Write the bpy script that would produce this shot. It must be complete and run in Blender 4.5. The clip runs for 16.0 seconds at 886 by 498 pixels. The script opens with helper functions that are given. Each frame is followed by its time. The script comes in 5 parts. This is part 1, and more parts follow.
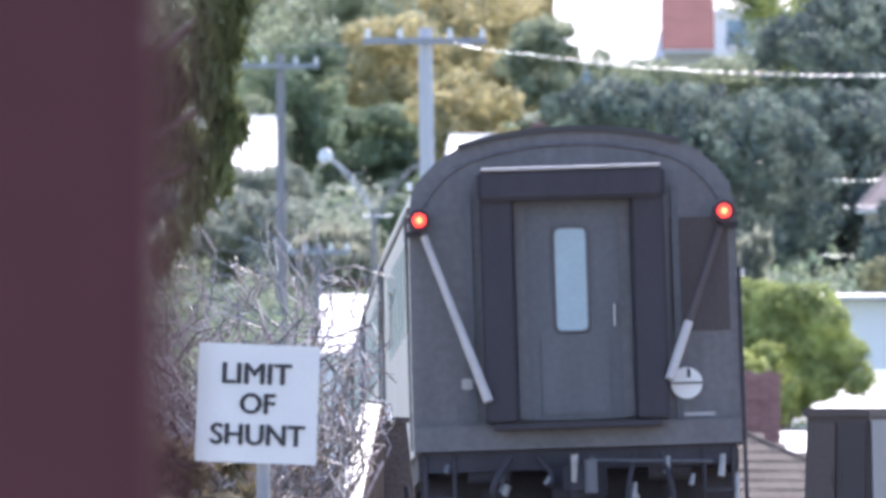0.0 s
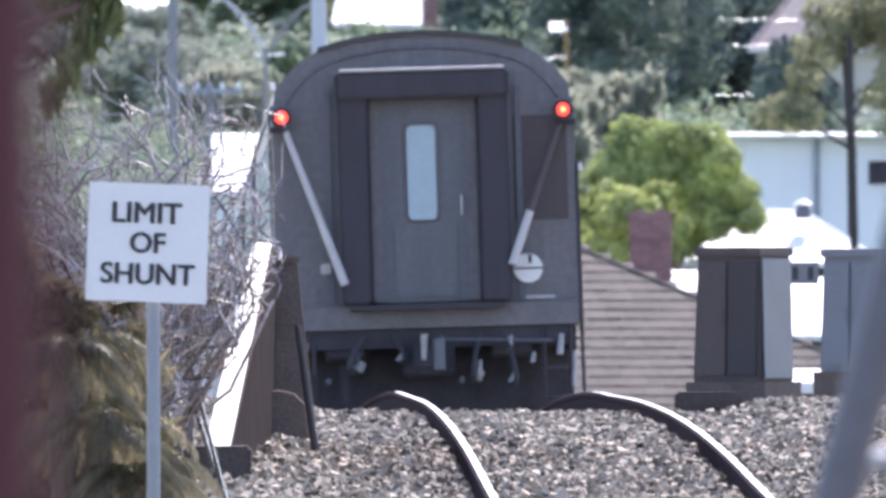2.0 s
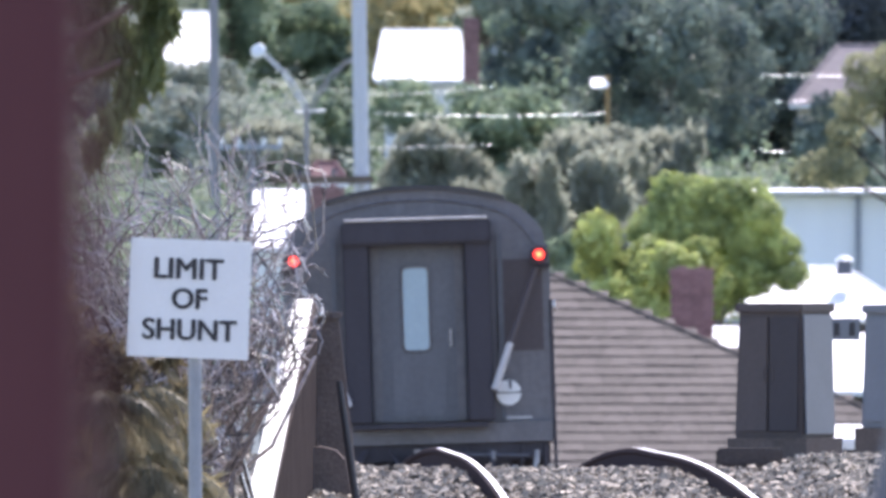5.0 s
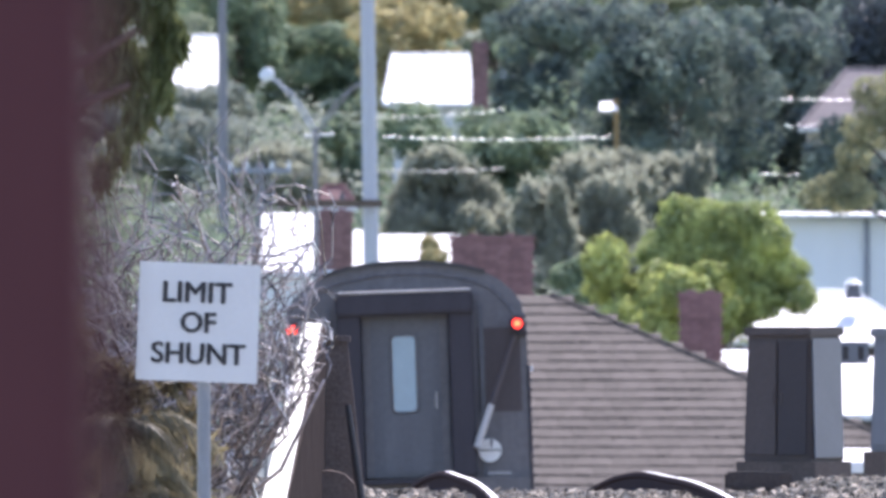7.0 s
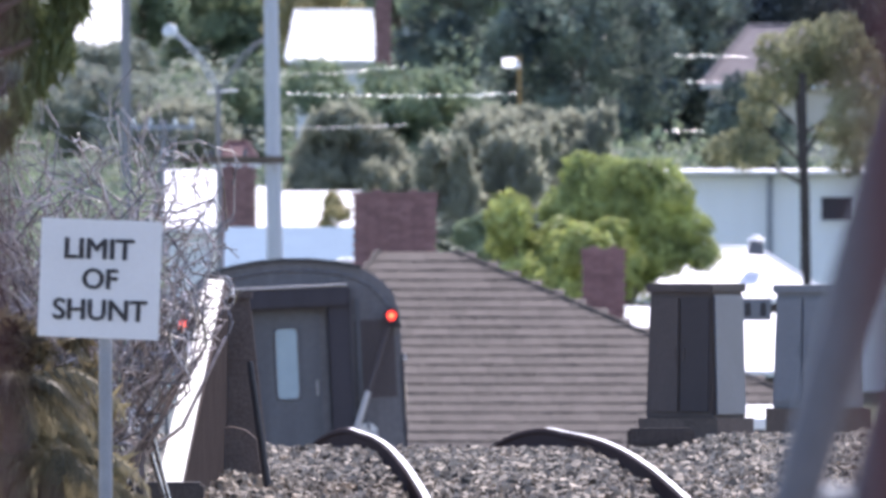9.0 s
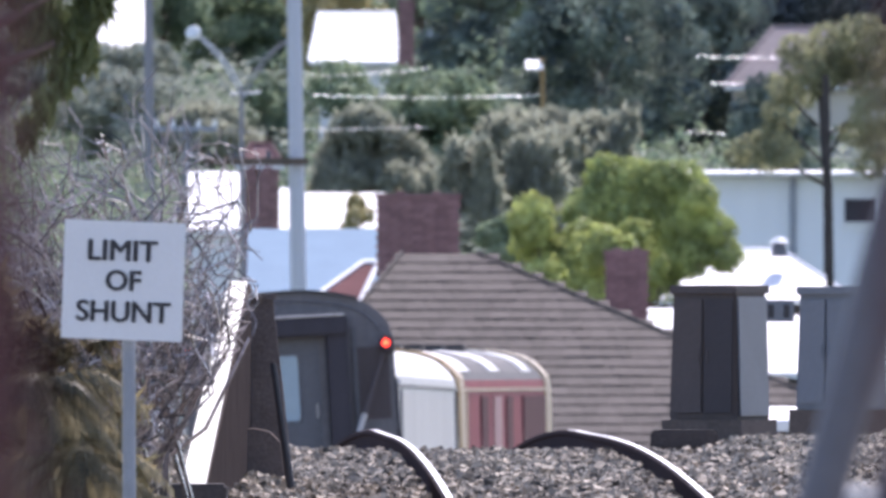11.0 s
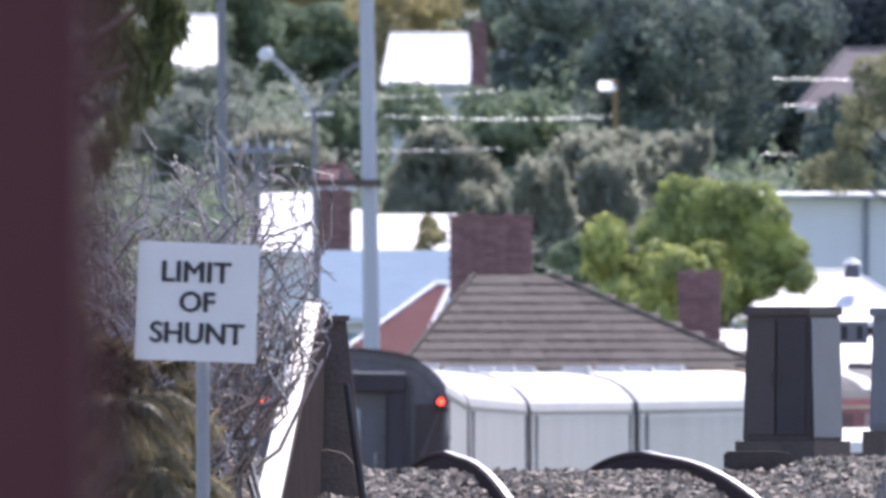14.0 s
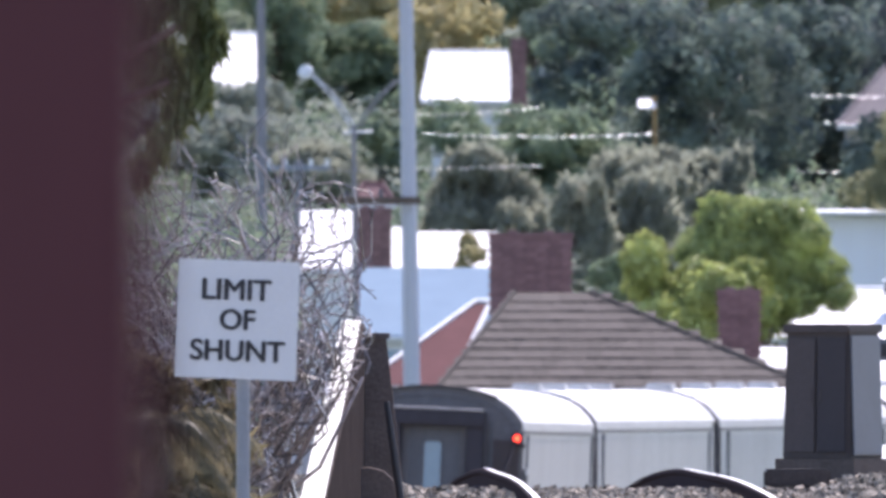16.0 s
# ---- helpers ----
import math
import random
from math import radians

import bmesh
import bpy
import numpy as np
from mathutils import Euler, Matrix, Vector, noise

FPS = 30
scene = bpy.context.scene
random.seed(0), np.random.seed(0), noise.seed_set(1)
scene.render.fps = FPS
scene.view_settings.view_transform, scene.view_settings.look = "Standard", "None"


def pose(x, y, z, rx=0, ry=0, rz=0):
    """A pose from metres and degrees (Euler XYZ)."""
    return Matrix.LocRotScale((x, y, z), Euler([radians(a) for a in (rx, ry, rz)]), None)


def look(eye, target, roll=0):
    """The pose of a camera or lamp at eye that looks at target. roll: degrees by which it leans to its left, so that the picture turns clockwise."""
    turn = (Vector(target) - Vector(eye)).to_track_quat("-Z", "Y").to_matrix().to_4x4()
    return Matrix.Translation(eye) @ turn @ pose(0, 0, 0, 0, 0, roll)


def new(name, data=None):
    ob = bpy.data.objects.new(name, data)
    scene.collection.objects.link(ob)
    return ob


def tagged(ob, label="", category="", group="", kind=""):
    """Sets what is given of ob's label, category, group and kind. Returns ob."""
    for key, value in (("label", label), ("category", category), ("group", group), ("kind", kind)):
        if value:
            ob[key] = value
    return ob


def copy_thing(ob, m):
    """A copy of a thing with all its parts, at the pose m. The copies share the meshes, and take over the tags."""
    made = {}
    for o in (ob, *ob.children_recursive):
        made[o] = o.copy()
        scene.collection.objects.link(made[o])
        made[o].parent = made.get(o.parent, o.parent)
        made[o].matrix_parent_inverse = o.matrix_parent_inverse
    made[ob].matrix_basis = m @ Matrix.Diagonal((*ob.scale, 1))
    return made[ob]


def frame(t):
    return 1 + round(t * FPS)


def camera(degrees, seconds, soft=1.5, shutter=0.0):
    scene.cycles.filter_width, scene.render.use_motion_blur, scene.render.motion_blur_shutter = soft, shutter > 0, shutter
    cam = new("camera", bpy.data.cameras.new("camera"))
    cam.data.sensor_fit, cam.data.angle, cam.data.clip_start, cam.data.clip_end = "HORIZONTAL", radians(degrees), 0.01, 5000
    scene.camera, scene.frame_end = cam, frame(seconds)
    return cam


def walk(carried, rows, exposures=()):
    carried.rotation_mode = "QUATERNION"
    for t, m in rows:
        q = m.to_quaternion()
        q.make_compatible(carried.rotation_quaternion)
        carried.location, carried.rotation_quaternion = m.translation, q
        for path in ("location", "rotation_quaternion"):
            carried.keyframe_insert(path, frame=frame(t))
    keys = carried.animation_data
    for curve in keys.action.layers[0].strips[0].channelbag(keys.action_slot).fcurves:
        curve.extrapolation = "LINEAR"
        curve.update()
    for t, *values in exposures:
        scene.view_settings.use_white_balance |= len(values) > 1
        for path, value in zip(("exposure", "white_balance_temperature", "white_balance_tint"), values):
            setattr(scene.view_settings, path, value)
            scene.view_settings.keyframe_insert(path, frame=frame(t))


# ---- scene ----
FOCAL = 784 / math.tan(radians(1.0))      # bearing units per radian
EYE_Z = 1.65                              # eye height over the rails at the crest
cam = camera(2.0, 16.0, soft=3.3)
cam.data.dof.use_dof = True
cam.data.dof.focus_distance = 165
cam.data.dof.aperture_fstop = 22

# turn of the camera in bearing units against its rest (right, up), time by time
TURNS = [
    (0.0, 274, 221), (0.2, 267, 193), (0.5, 185, 168), (0.7, 156, 125), (1.0, 169, 67), (1.2, 203.5, 29), (1.5, 225, -4), (1.7, 200.5, -46),
    (1.8, 155, -59.5), (1.9, 120, -62), (2.0, 83, -64), (2.1, 66, -69), (2.2, 52, -74.5), (2.3, 56, -77), (2.4, 140, -83), (2.5, 198, -85),
    (2.7, 175.5, -55), (3.0, 131, 5), (3.2, 113.5, 30), (3.5, 108, 27), (3.7, 115, 30), (5.8, 161, 40), (6.0, 144, 59), (6.2, 161.5, 61),
    (6.5, 162, 82), (7.0, 171, 77), (7.5, 138, 69), (7.7, 84.5, 71), (8.0, 30, 54), (8.2, -9.5, 44), (8.5, -29, 17), (9.0, 0, 0), (9.2, 9, -9),
    (11.3, 49, 10), (11.5, 56, 19), (12.0, 78, 21), (12.5, 126, 22), (13.0, 160, 24), (13.5, 155, 33), (14.0, 169, 41), (14.5, 196, 48),
    (15.0, 203, 52), (15.5, 211, 66), (16.0, 239, 72)]
PATH = []
for t, sx, sy in TURNS:
    eye = Vector((-5.1e-5 * sx, 0, EYE_Z))
    PATH.append((t, look(eye, eye + Vector((-sx / FOCAL, 1, (sy - 33) / FOCAL)), 0)))
walk(cam, PATH, [(0.0, 1.55, 6300, 22), (3.7, 1.44, 6300, 22), (6.0, 1.36, 6300, 22), (9.0, 1.13, 6300, 23), (16.0, 0.98, 6320, 24)])

# ---- world and sun ----
SUN_AZ, SUN_EL = radians(13), radians(48)
world = bpy.data.worlds.new("sky")
scene.world = world
world.use_nodes = True
nt = world.node_tree
sky = nt.nodes.new("ShaderNodeTexSky")
sky.sky_type, sky.sun_disc, sky.sun_elevation, sky.sun_rotation = "NISHITA", False, SUN_EL, SUN_AZ
sky.dust_density = 1.0
nt.links.new(sky.outputs[0], nt.nodes["Background"].inputs[0])
nt.nodes["Background"].inputs[1].default_value = 0.15
sun_data = bpy.data.lights.new("sun", "SUN")
sun_data.energy, sun_data.angle, sun_data.color = 3.2, radians(0.5), (1.0, 0.95, 0.88)
sun_ob = new("sun", sun_data)
toward = Vector((math.sin(SUN_AZ) * math.cos(SUN_EL), math.cos(SUN_AZ) * math.cos(SUN_EL), math.sin(SUN_EL)))
sun_ob.matrix_world = look(toward * 50, (0, 0, 0))

# ---- materials ----
def mat(name, col, rough=0.7, metal=0.0, vary=0.25, scale=3.0, bump=0.0, fine=40.0, per=False, stain=None, emit=0.0, spec=0.5, streak=0.0):
    """Surface with broad and fine variation of its colour, per piece too when per is set."""
    m = bpy.data.materials.new(name)
    m.use_nodes = True
    n, l = m.node_tree.nodes, m.node_tree.links
    b = n["Principled BSDF"]
    b.inputs["Roughness"].default_value, b.inputs["Metallic"].default_value = rough, metal
    b.inputs["Specular IOR Level"].default_value = spec
    co = n.new("ShaderNodeTexCoord")
    big, small = n.new("ShaderNodeTexNoise"), n.new("ShaderNodeTexNoise")
    for tex, s in ((big, scale), (small, fine)):
        tex.inputs["Scale"].default_value, tex.inputs["Detail"].default_value = s, 5
        l.new(co.outputs["Object"], tex.inputs["Vector"])
    if streak:                     # run-down dirt: the broad pattern drawn out along z
        run = n.new("ShaderNodeMapping")
        run.inputs["Scale"].default_value = (1.0, 1.0, streak)
        l.new(co.outputs["Object"], run.inputs["Vector"])
        l.new(run.outputs[0], big.inputs["Vector"])
    add = n.new("ShaderNodeMath")
    add.operation = "ADD"
    l.new(big.outputs["Fac"], add.inputs[0])
    l.new(small.outputs["Fac"], add.inputs[1])
    src = add.outputs[0]
    if per:
        geo = n.new("ShaderNodeNewGeometry")
        a2 = n.new("ShaderNodeMath")
        a2.operation = "ADD"
        info = n.new("ShaderNodeObjectInfo")
        l.new(src, a2.inputs[0])
        a3 = n.new("ShaderNodeMath")
        a3.operation = "MULTIPLY_ADD"
        l.new(geo.outputs["Random Per Island"] if per == "island" else info.outputs["Random"], a3.inputs[0])
        a3.inputs[1].default_value, a3.inputs[2].default_value = 0.9, -0.45
        l.new(a3.outputs[0], a2.inputs[1])
        src = a2.outputs[0]
    ramp = n.new("ShaderNodeMapRange")
    ramp.inputs["From Min"].default_value, ramp.inputs["From Max"].default_value = 0.55, 1.45
    l.new(src, ramp.inputs["Value"])
    mix = n.new("ShaderNodeMix")
    mix.data_type = "RGBA"
    lo = [c * (1 - vary) for c in col] if stain is None else stain
    mix.inputs[6].default_value = (*lo, 1)
    mix.inputs[7].default_value = (*[min(0.95, c * (1 + vary)) for c in col], 1)
    l.new(ramp.outputs[0], mix.inputs[0])
    l.new(mix.outputs[2], b.inputs["Base Color"])
    if bump:
        bm_ = n.new("ShaderNodeBump")
        bm_.inputs["Strength"].default_value, bm_.inputs["Distance"].default_value = bump, 0.02
        l.new(small.outputs["Fac"], bm_.inputs["Height"])
        l.new(bm_.outputs[0], b.inputs["Normal"])
    if emit:
        b.inputs["Emission Color"].default_value = (*col, 1)
        b.inputs["Emission Strength"].default_value = emit
    return m


def leaf_mat(name, a, c, light=0.4):
    m = bpy.data.materials.new(name)
    m.use_nodes = True
    n, l = m.node_tree.nodes, m.node_tree.links
    out = n["Material Output"]
    n.remove(n["Principled BSDF"])
    geo, mix = n.new("ShaderNodeNewGeometry"), n.new("ShaderNodeMix")
    mix.data_type = "RGBA"
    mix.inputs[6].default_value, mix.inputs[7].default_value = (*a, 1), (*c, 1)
    # broad drift mixes lit and shaded masses of foliage into the colour
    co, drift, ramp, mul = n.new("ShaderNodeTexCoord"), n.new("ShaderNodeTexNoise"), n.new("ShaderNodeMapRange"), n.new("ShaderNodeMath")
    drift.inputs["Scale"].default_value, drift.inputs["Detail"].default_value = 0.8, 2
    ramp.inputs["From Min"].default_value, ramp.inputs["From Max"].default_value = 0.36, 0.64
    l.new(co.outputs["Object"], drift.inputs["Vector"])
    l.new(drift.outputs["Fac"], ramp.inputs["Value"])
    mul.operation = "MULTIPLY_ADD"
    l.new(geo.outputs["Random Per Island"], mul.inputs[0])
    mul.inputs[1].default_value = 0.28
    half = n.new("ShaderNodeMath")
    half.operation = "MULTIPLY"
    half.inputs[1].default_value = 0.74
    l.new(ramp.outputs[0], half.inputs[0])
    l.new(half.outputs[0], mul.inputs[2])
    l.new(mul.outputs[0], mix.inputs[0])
    d, t, g, s, s2 = (n.new("ShaderNodeBsdfDiffuse"), n.new("ShaderNodeBsdfTranslucent"), n.new("ShaderNodeBsdfGlossy"),
                      n.new("ShaderNodeMixShader"), n.new("ShaderNodeMixShader"))
    g.inputs["Roughness"].default_value = 0.45
    g.inputs["Color"].default_value = (0.8, 0.8, 0.8, 1)
    for sh in (d, t):
        l.new(mix.outputs[2], sh.inputs["Color"])
    s.inputs[0].default_value, s2.inputs[0].default_value = light, 0.025
    l.new(d.outputs[0], s.inputs[1]), l.new(t.outputs[0], s.inputs[2])
    l.new(s.outputs[0], s2.inputs[1]), l.new(g.outputs[0], s2.inputs[2])
    l.new(s2.outputs[0], out.inputs["Surface"])
    return m


M_SIGN = mat("sign_white", (0.66, 0.67, 0.68), 0.5, vary=0.06, scale=4, fine=60)
M_BLACK = mat("letter_black", (0.03, 0.03, 0.035), 0.6)
M_GALV = mat("galvanised", (0.24, 0.26, 0.29), 0.5, 0.2, 0.15, 8, fine=80)
M_MAROON = mat("maroon_paint", (0.088, 0.029, 0.034), 0.75, vary=0.14, scale=6, spec=0.3)
M_DARKPIPE = mat("dark_grey_paint", (0.1, 0.1, 0.115), 0.6)
M_RAILTOP = mat("rail_steel", (0.5, 0.5, 0.53), 0.38, 1.0, 0.1, 2, fine=30)
M_RAILWEB = mat("rail_rust", (0.05, 0.042, 0.045), 0.9, vary=0.35, scale=5, spec=0.0)
M_STONE = mat("ballast_stone", (0.262, 0.216, 0.162), 0.8, vary=0.85, scale=0.8, fine=25, per="island", bump=0.3)
M_BED = mat("ballast_bed", (0.25, 0.21, 0.18), 0.95, vary=0.5, scale=6, fine=18, bump=0.8)
M_SLEEPER = mat("sleeper_timber", (0.1, 0.08, 0.07), 0.9, vary=0.4)
M_GROUND = mat("dry_grass_soil", (0.16, 0.14, 0.09), 0.95, vary=0.45, scale=0.3, fine=6, bump=0.5)
M_CARGREY = mat("car_end_grey", (0.125, 0.12, 0.128), 0.55, vary=0.3, scale=3.5, fine=14, streak=0.16)
M_CARDOOR = mat("car_door_grey", (0.098, 0.102, 0.117), 0.5, vary=0.25, scale=4, fine=20, streak=0.2)
M_CARDARK = mat("bellows_black", (0.042, 0.038, 0.047), 0.8, vary=0.25, scale=5, streak=0.2)
M_CARBROWN = mat("primer_brown", (0.07, 0.056, 0.058), 0.7, vary=0.25, streak=0.3)
M_CARSIDE = mat("car_silver", (0.43, 0.43, 0.44), 0.45, 0.12, 0.16, 1.2, fine=9, streak=0.25)
M_CARROOF = mat("car_roof", (0.6, 0.59, 0.58), 0.6, 0.0, 0.22, 1.2, fine=6)
M_ROOFDARK = mat("roof_tar", (0.06, 0.058, 0.06), 0.8)
M_REDCAR = mat("car_maroon", (0.25, 0.06, 0.075), 0.6, vary=0.25, scale=1, spec=0.12)
M_REDDARK = mat("car_maroon_dark", (0.09, 0.025, 0.035), 0.6, vary=0.25, scale=1, spec=0.12)
M_FADED = mat("car_faded_pink", (0.36, 0.2, 0.2), 0.65, vary=0.25, scale=1.5, streak=0.2)
M_CREAM = mat("cream_trim", (0.46, 0.37, 0.26), 0.55, vary=0.3, scale=2, streak=0.3)
M_TAN = mat("tan_trim", (0.26, 0.165, 0.065), 0.6, vary=0.35)
M_UNDER = mat("underframe_grime", (0.044, 0.041, 0.05), 0.85, vary=0.5, scale=3)
M_WHITE = mat("white_paint", (0.78, 0.78, 0.77), 0.5, vary=0.08)
M_STRAP = mat("pale_strap", (0.45, 0.43, 0.42), 0.6, vary=0.2, scale=4)
M_WORN = mat("worn_pale_metal", (0.27, 0.265, 0.27), 0.38, 0.3, 0.45, 9, fine=50)
M_GLASS = mat("pale_window", (0.25, 0.36, 0.44), 0.12, 0.0, 0.1)
M_RED = mat("tail_lamp", (1.0, 0.04, 0.02), 0.4, emit=1.3, vary=0.0)
M_REDCORE = mat("tail_lamp_core", (1.0, 0.16, 0.05), 0.4, emit=2.2, vary=0.0)
M_CONC = mat("concrete", (0.34, 0.32, 0.31), 0.85, vary=0.3, scale=2, bump=0.3)
M_COPING = mat("white_coping", (0.72, 0.68, 0.58), 0.75, vary=0.3, scale=2.5, fine=14, bump=0.3)
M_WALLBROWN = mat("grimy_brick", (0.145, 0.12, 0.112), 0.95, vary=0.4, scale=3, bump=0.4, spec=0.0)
# darker copy of the wall brick, with shade put into its colour
M_WALLSIDE = mat("shaded_brick", (0.068, 0.056, 0.052), 0.95, vary=0.4, scale=3, bump=0.4, spec=0.0)
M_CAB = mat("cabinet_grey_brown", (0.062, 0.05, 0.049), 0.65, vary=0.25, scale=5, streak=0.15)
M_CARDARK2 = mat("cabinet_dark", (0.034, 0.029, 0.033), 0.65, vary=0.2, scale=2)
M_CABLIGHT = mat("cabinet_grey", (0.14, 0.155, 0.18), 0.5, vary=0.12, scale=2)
M_TILE = mat("roof_tile", (0.095, 0.08, 0.072), 0.85, vary=0.35, scale=1.5, fine=9, per=True)
M_TILERED = mat("red_roof_tile", (0.17, 0.068, 0.066), 0.9, vary=0.25, scale=1.5, spec=0.2)
M_REDFAR = mat("faded_red_sheet", (0.17, 0.085, 0.085), 0.9, vary=0.2, scale=1)
M_LAMP = mat("pale_grey_metal", (0.5, 0.52, 0.55), 0.4, 0.3, 0.1)
M_BRICK = mat("chimney_brick", (0.26, 0.145, 0.14), 0.9, vary=0.22, scale=2, fine=10, per=True)
M_MORTAR = mat("mortar", (0.2, 0.13, 0.12), 0.95)
M_TIN = mat("pale_tin_roof", (0.7, 0.7, 0.7), 0.55, 0.0, 0.14, 1.2, streak=0.4)
M_BLUETIN = mat("blue_tin_roof", (0.21, 0.3, 0.38), 0.97, vary=0.12, scale=1)
M_BOARD = mat("pale_blue_boards", (0.84, 0.86, 0.87), 0.6, vary=0.08, scale=1)
M_GRASS = mat("green_scrub", (0.075, 0.1, 0.055), 0.95, vary=0.4, scale=0.4, fine=5, bump=0.5)
M_CREAMWALL = mat("cream_wall", (0.6, 0.55, 0.47), 0.8, vary=0.12)
M_FENCE = mat("weathered_fence", (0.52, 0.51, 0.52), 0.85, vary=0.3, scale=1.5, per=True, streak=0.2)
M_POLE = mat("pole_grey", (0.3, 0.32, 0.36), 0.7, vary=0.15, scale=1)
M_POLEPALE = mat("pale_concrete_pole", (0.52, 0.53, 0.57), 0.75, vary=0.14, scale=0.8, streak=0.1)
M_POLEDIM = mat("weathered_timber_pole", (0.27, 0.26, 0.27), 0.85, vary=0.2, scale=1, streak=0.1)
M_MAUVE = mat("mauve_roof_tile", (0.15, 0.13, 0.135), 0.9, vary=0.25, scale=0.8, fine=5)
M_WIRE = mat("wire_bright", (0.7, 0.7, 0.72), 0.35, 0.8, 0.1)
M_BARK = mat("bark", (0.13, 0.1, 0.08), 0.95, vary=0.4, scale=4, bump=0.5)
M_TRUNK = mat("dark_bark", (0.055, 0.045, 0.042), 0.95, vary=0.4, scale=4, bump=0.5)
M_TWIG = mat("grey_twig", (0.235, 0.2, 0.19), 0.26, vary=0.93, per="island", spec=0.9)
L_BUSH = leaf_mat("leaf_yellow_green", (0.15, 0.19, 0.065), (0.62, 0.66, 0.24), 0.4)
# near-black leaf colour carries the shade of the slope
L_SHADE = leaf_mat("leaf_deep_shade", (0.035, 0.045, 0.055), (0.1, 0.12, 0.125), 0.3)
# tan end holds frond highlights as well as dry leaf, dark end shadow
L_PALM = leaf_mat("palm_leaf", (0.04, 0.038, 0.022), (0.38, 0.33, 0.21), 0.4)
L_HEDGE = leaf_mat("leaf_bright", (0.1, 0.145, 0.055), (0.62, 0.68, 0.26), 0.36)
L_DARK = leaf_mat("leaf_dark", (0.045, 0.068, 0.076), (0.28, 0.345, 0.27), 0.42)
L_MID = leaf_mat("leaf_mid", (0.1, 0.15, 0.1), (0.36, 0.43, 0.27), 0.45)
L_GREY = leaf_mat("leaf_grey", (0.17, 0.195, 0.165), (0.42, 0.45, 0.36), 0.48)
L_GOLD = leaf_mat("leaf_gold", (0.3, 0.27, 0.13), (0.62, 0.55, 0.31), 0.5)
# paler for trees high on the slope: distance haze in the colour
L_PALE = leaf_mat("leaf_pale", (0.16, 0.2, 0.13), (0.4, 0.44, 0.3), 0.5)
L_OLIVE = leaf_mat("leaf_olive", (0.15, 0.16, 0.09), (0.46, 0.46, 0.28), 0.5)
# leaf colour lifted to stand for haze in front of the bushes
L_HAZE = leaf_mat("leaf_hazed", (0.22, 0.235, 0.18), (0.42, 0.43, 0.33), 0.58)
L_DRY = leaf_mat("grass_dry", (0.07, 0.055, 0.036), (0.38, 0.33, 0.18), 0.45)
L_FROND = leaf_mat("leaf_frond", (0.022, 0.032, 0.016), (0.15, 0.18, 0.07), 0.35)

# ---- helpers for shapes ----
def at(u, v, d):
    """The place on the bearing (u, v) at d metres ahead."""
    return Vector(((u - 784) * d / FOCAL, d, EYE_Z - (v - 408) * d / FOCAL))


def thing(name, loc, label, category, group="", kind=""):
    ob = tagged(new(name), label, category, group, kind)
    ob.empty_display_size = 0.1
    ob.location = loc
    return ob


def finish(name, me, material, parent=None, label="", loc=None, smooth=False):
    for m in material if isinstance(material, (list, tuple)) else [material]:
        me.materials.append(m)
    if smooth:
        me.polygons.foreach_set("use_smooth", [True] * len(me.polygons))
    ob = new(name, me)
    if parent is not None:
        ob.parent = parent
    if loc is not None:
        ob.location = loc
    if label:
        ob["label"] = label
    return ob


def part(name, bm, material, parent=None, label="", loc=None, smooth=False, bevel=0.0):
    if bevel:
        bmesh.ops.bevel(bm, geom=list(bm.edges), offset=bevel, segments=2, affect="EDGES", clamp_overlap=True)
    bmesh.ops.recalc_face_normals(bm, faces=bm.faces)
    me = bpy.data.meshes.new(name)
    bm.to_mesh(me)
    bm.free()
    return finish(name, me, material, parent, label, loc, smooth)


def box(size, centre=(0, 0, 0), bm=None, turn=None):
    bm = bm or bmesh.new()
    m = Matrix.Translation(centre)
    if turn is not None:
        m = m @ turn
    bmesh.ops.create_cube(bm, size=1, matrix=m @ Matrix.Diagonal((*size, 1)))
    return bm


def rod(a, b, r1, r2=None, seg=10, bm=None):
    bm = bm or bmesh.new()
    a, b = Vector(a), Vector(b)
    q = (b - a).to_track_quat("Z", "Y").to_matrix().to_4x4()
    bmesh.ops.create_cone(bm, cap_ends=True, segments=seg, radius1=r1, radius2=r1 if r2 is None else r2, depth=(b - a).length,
                          matrix=Matrix.Translation((a + b) / 2) @ q)
    return bm


def sweep(points, r, seg=7, bm=None):
    """One round tube through the points."""
    bm = bm or bmesh.new()
    pts, rings = [Vector(p) for p in points], []
    for i, p in enumerate(pts):
        way = (pts[min(i + 1, len(pts) - 1)] - pts[max(i - 1, 0)]).normalized()
        side = way.cross(Vector((0.31, 0.9, 0.17))).normalized()
        up = way.cross(side)
        rings.append([bm.verts.new(p + (side * math.cos(2 * math.pi * k / seg) + up * math.sin(2 * math.pi * k / seg)) * r) for k in range(seg)])
    for a, b in zip(rings, rings[1:]):
        for k in range(seg):
            bm.faces.new((a[k], a[(k + 1) % seg], b[(k + 1) % seg], b[k]))
    bm.faces.new(rings[0]), bm.faces.new(rings[-1][::-1])
    return bm


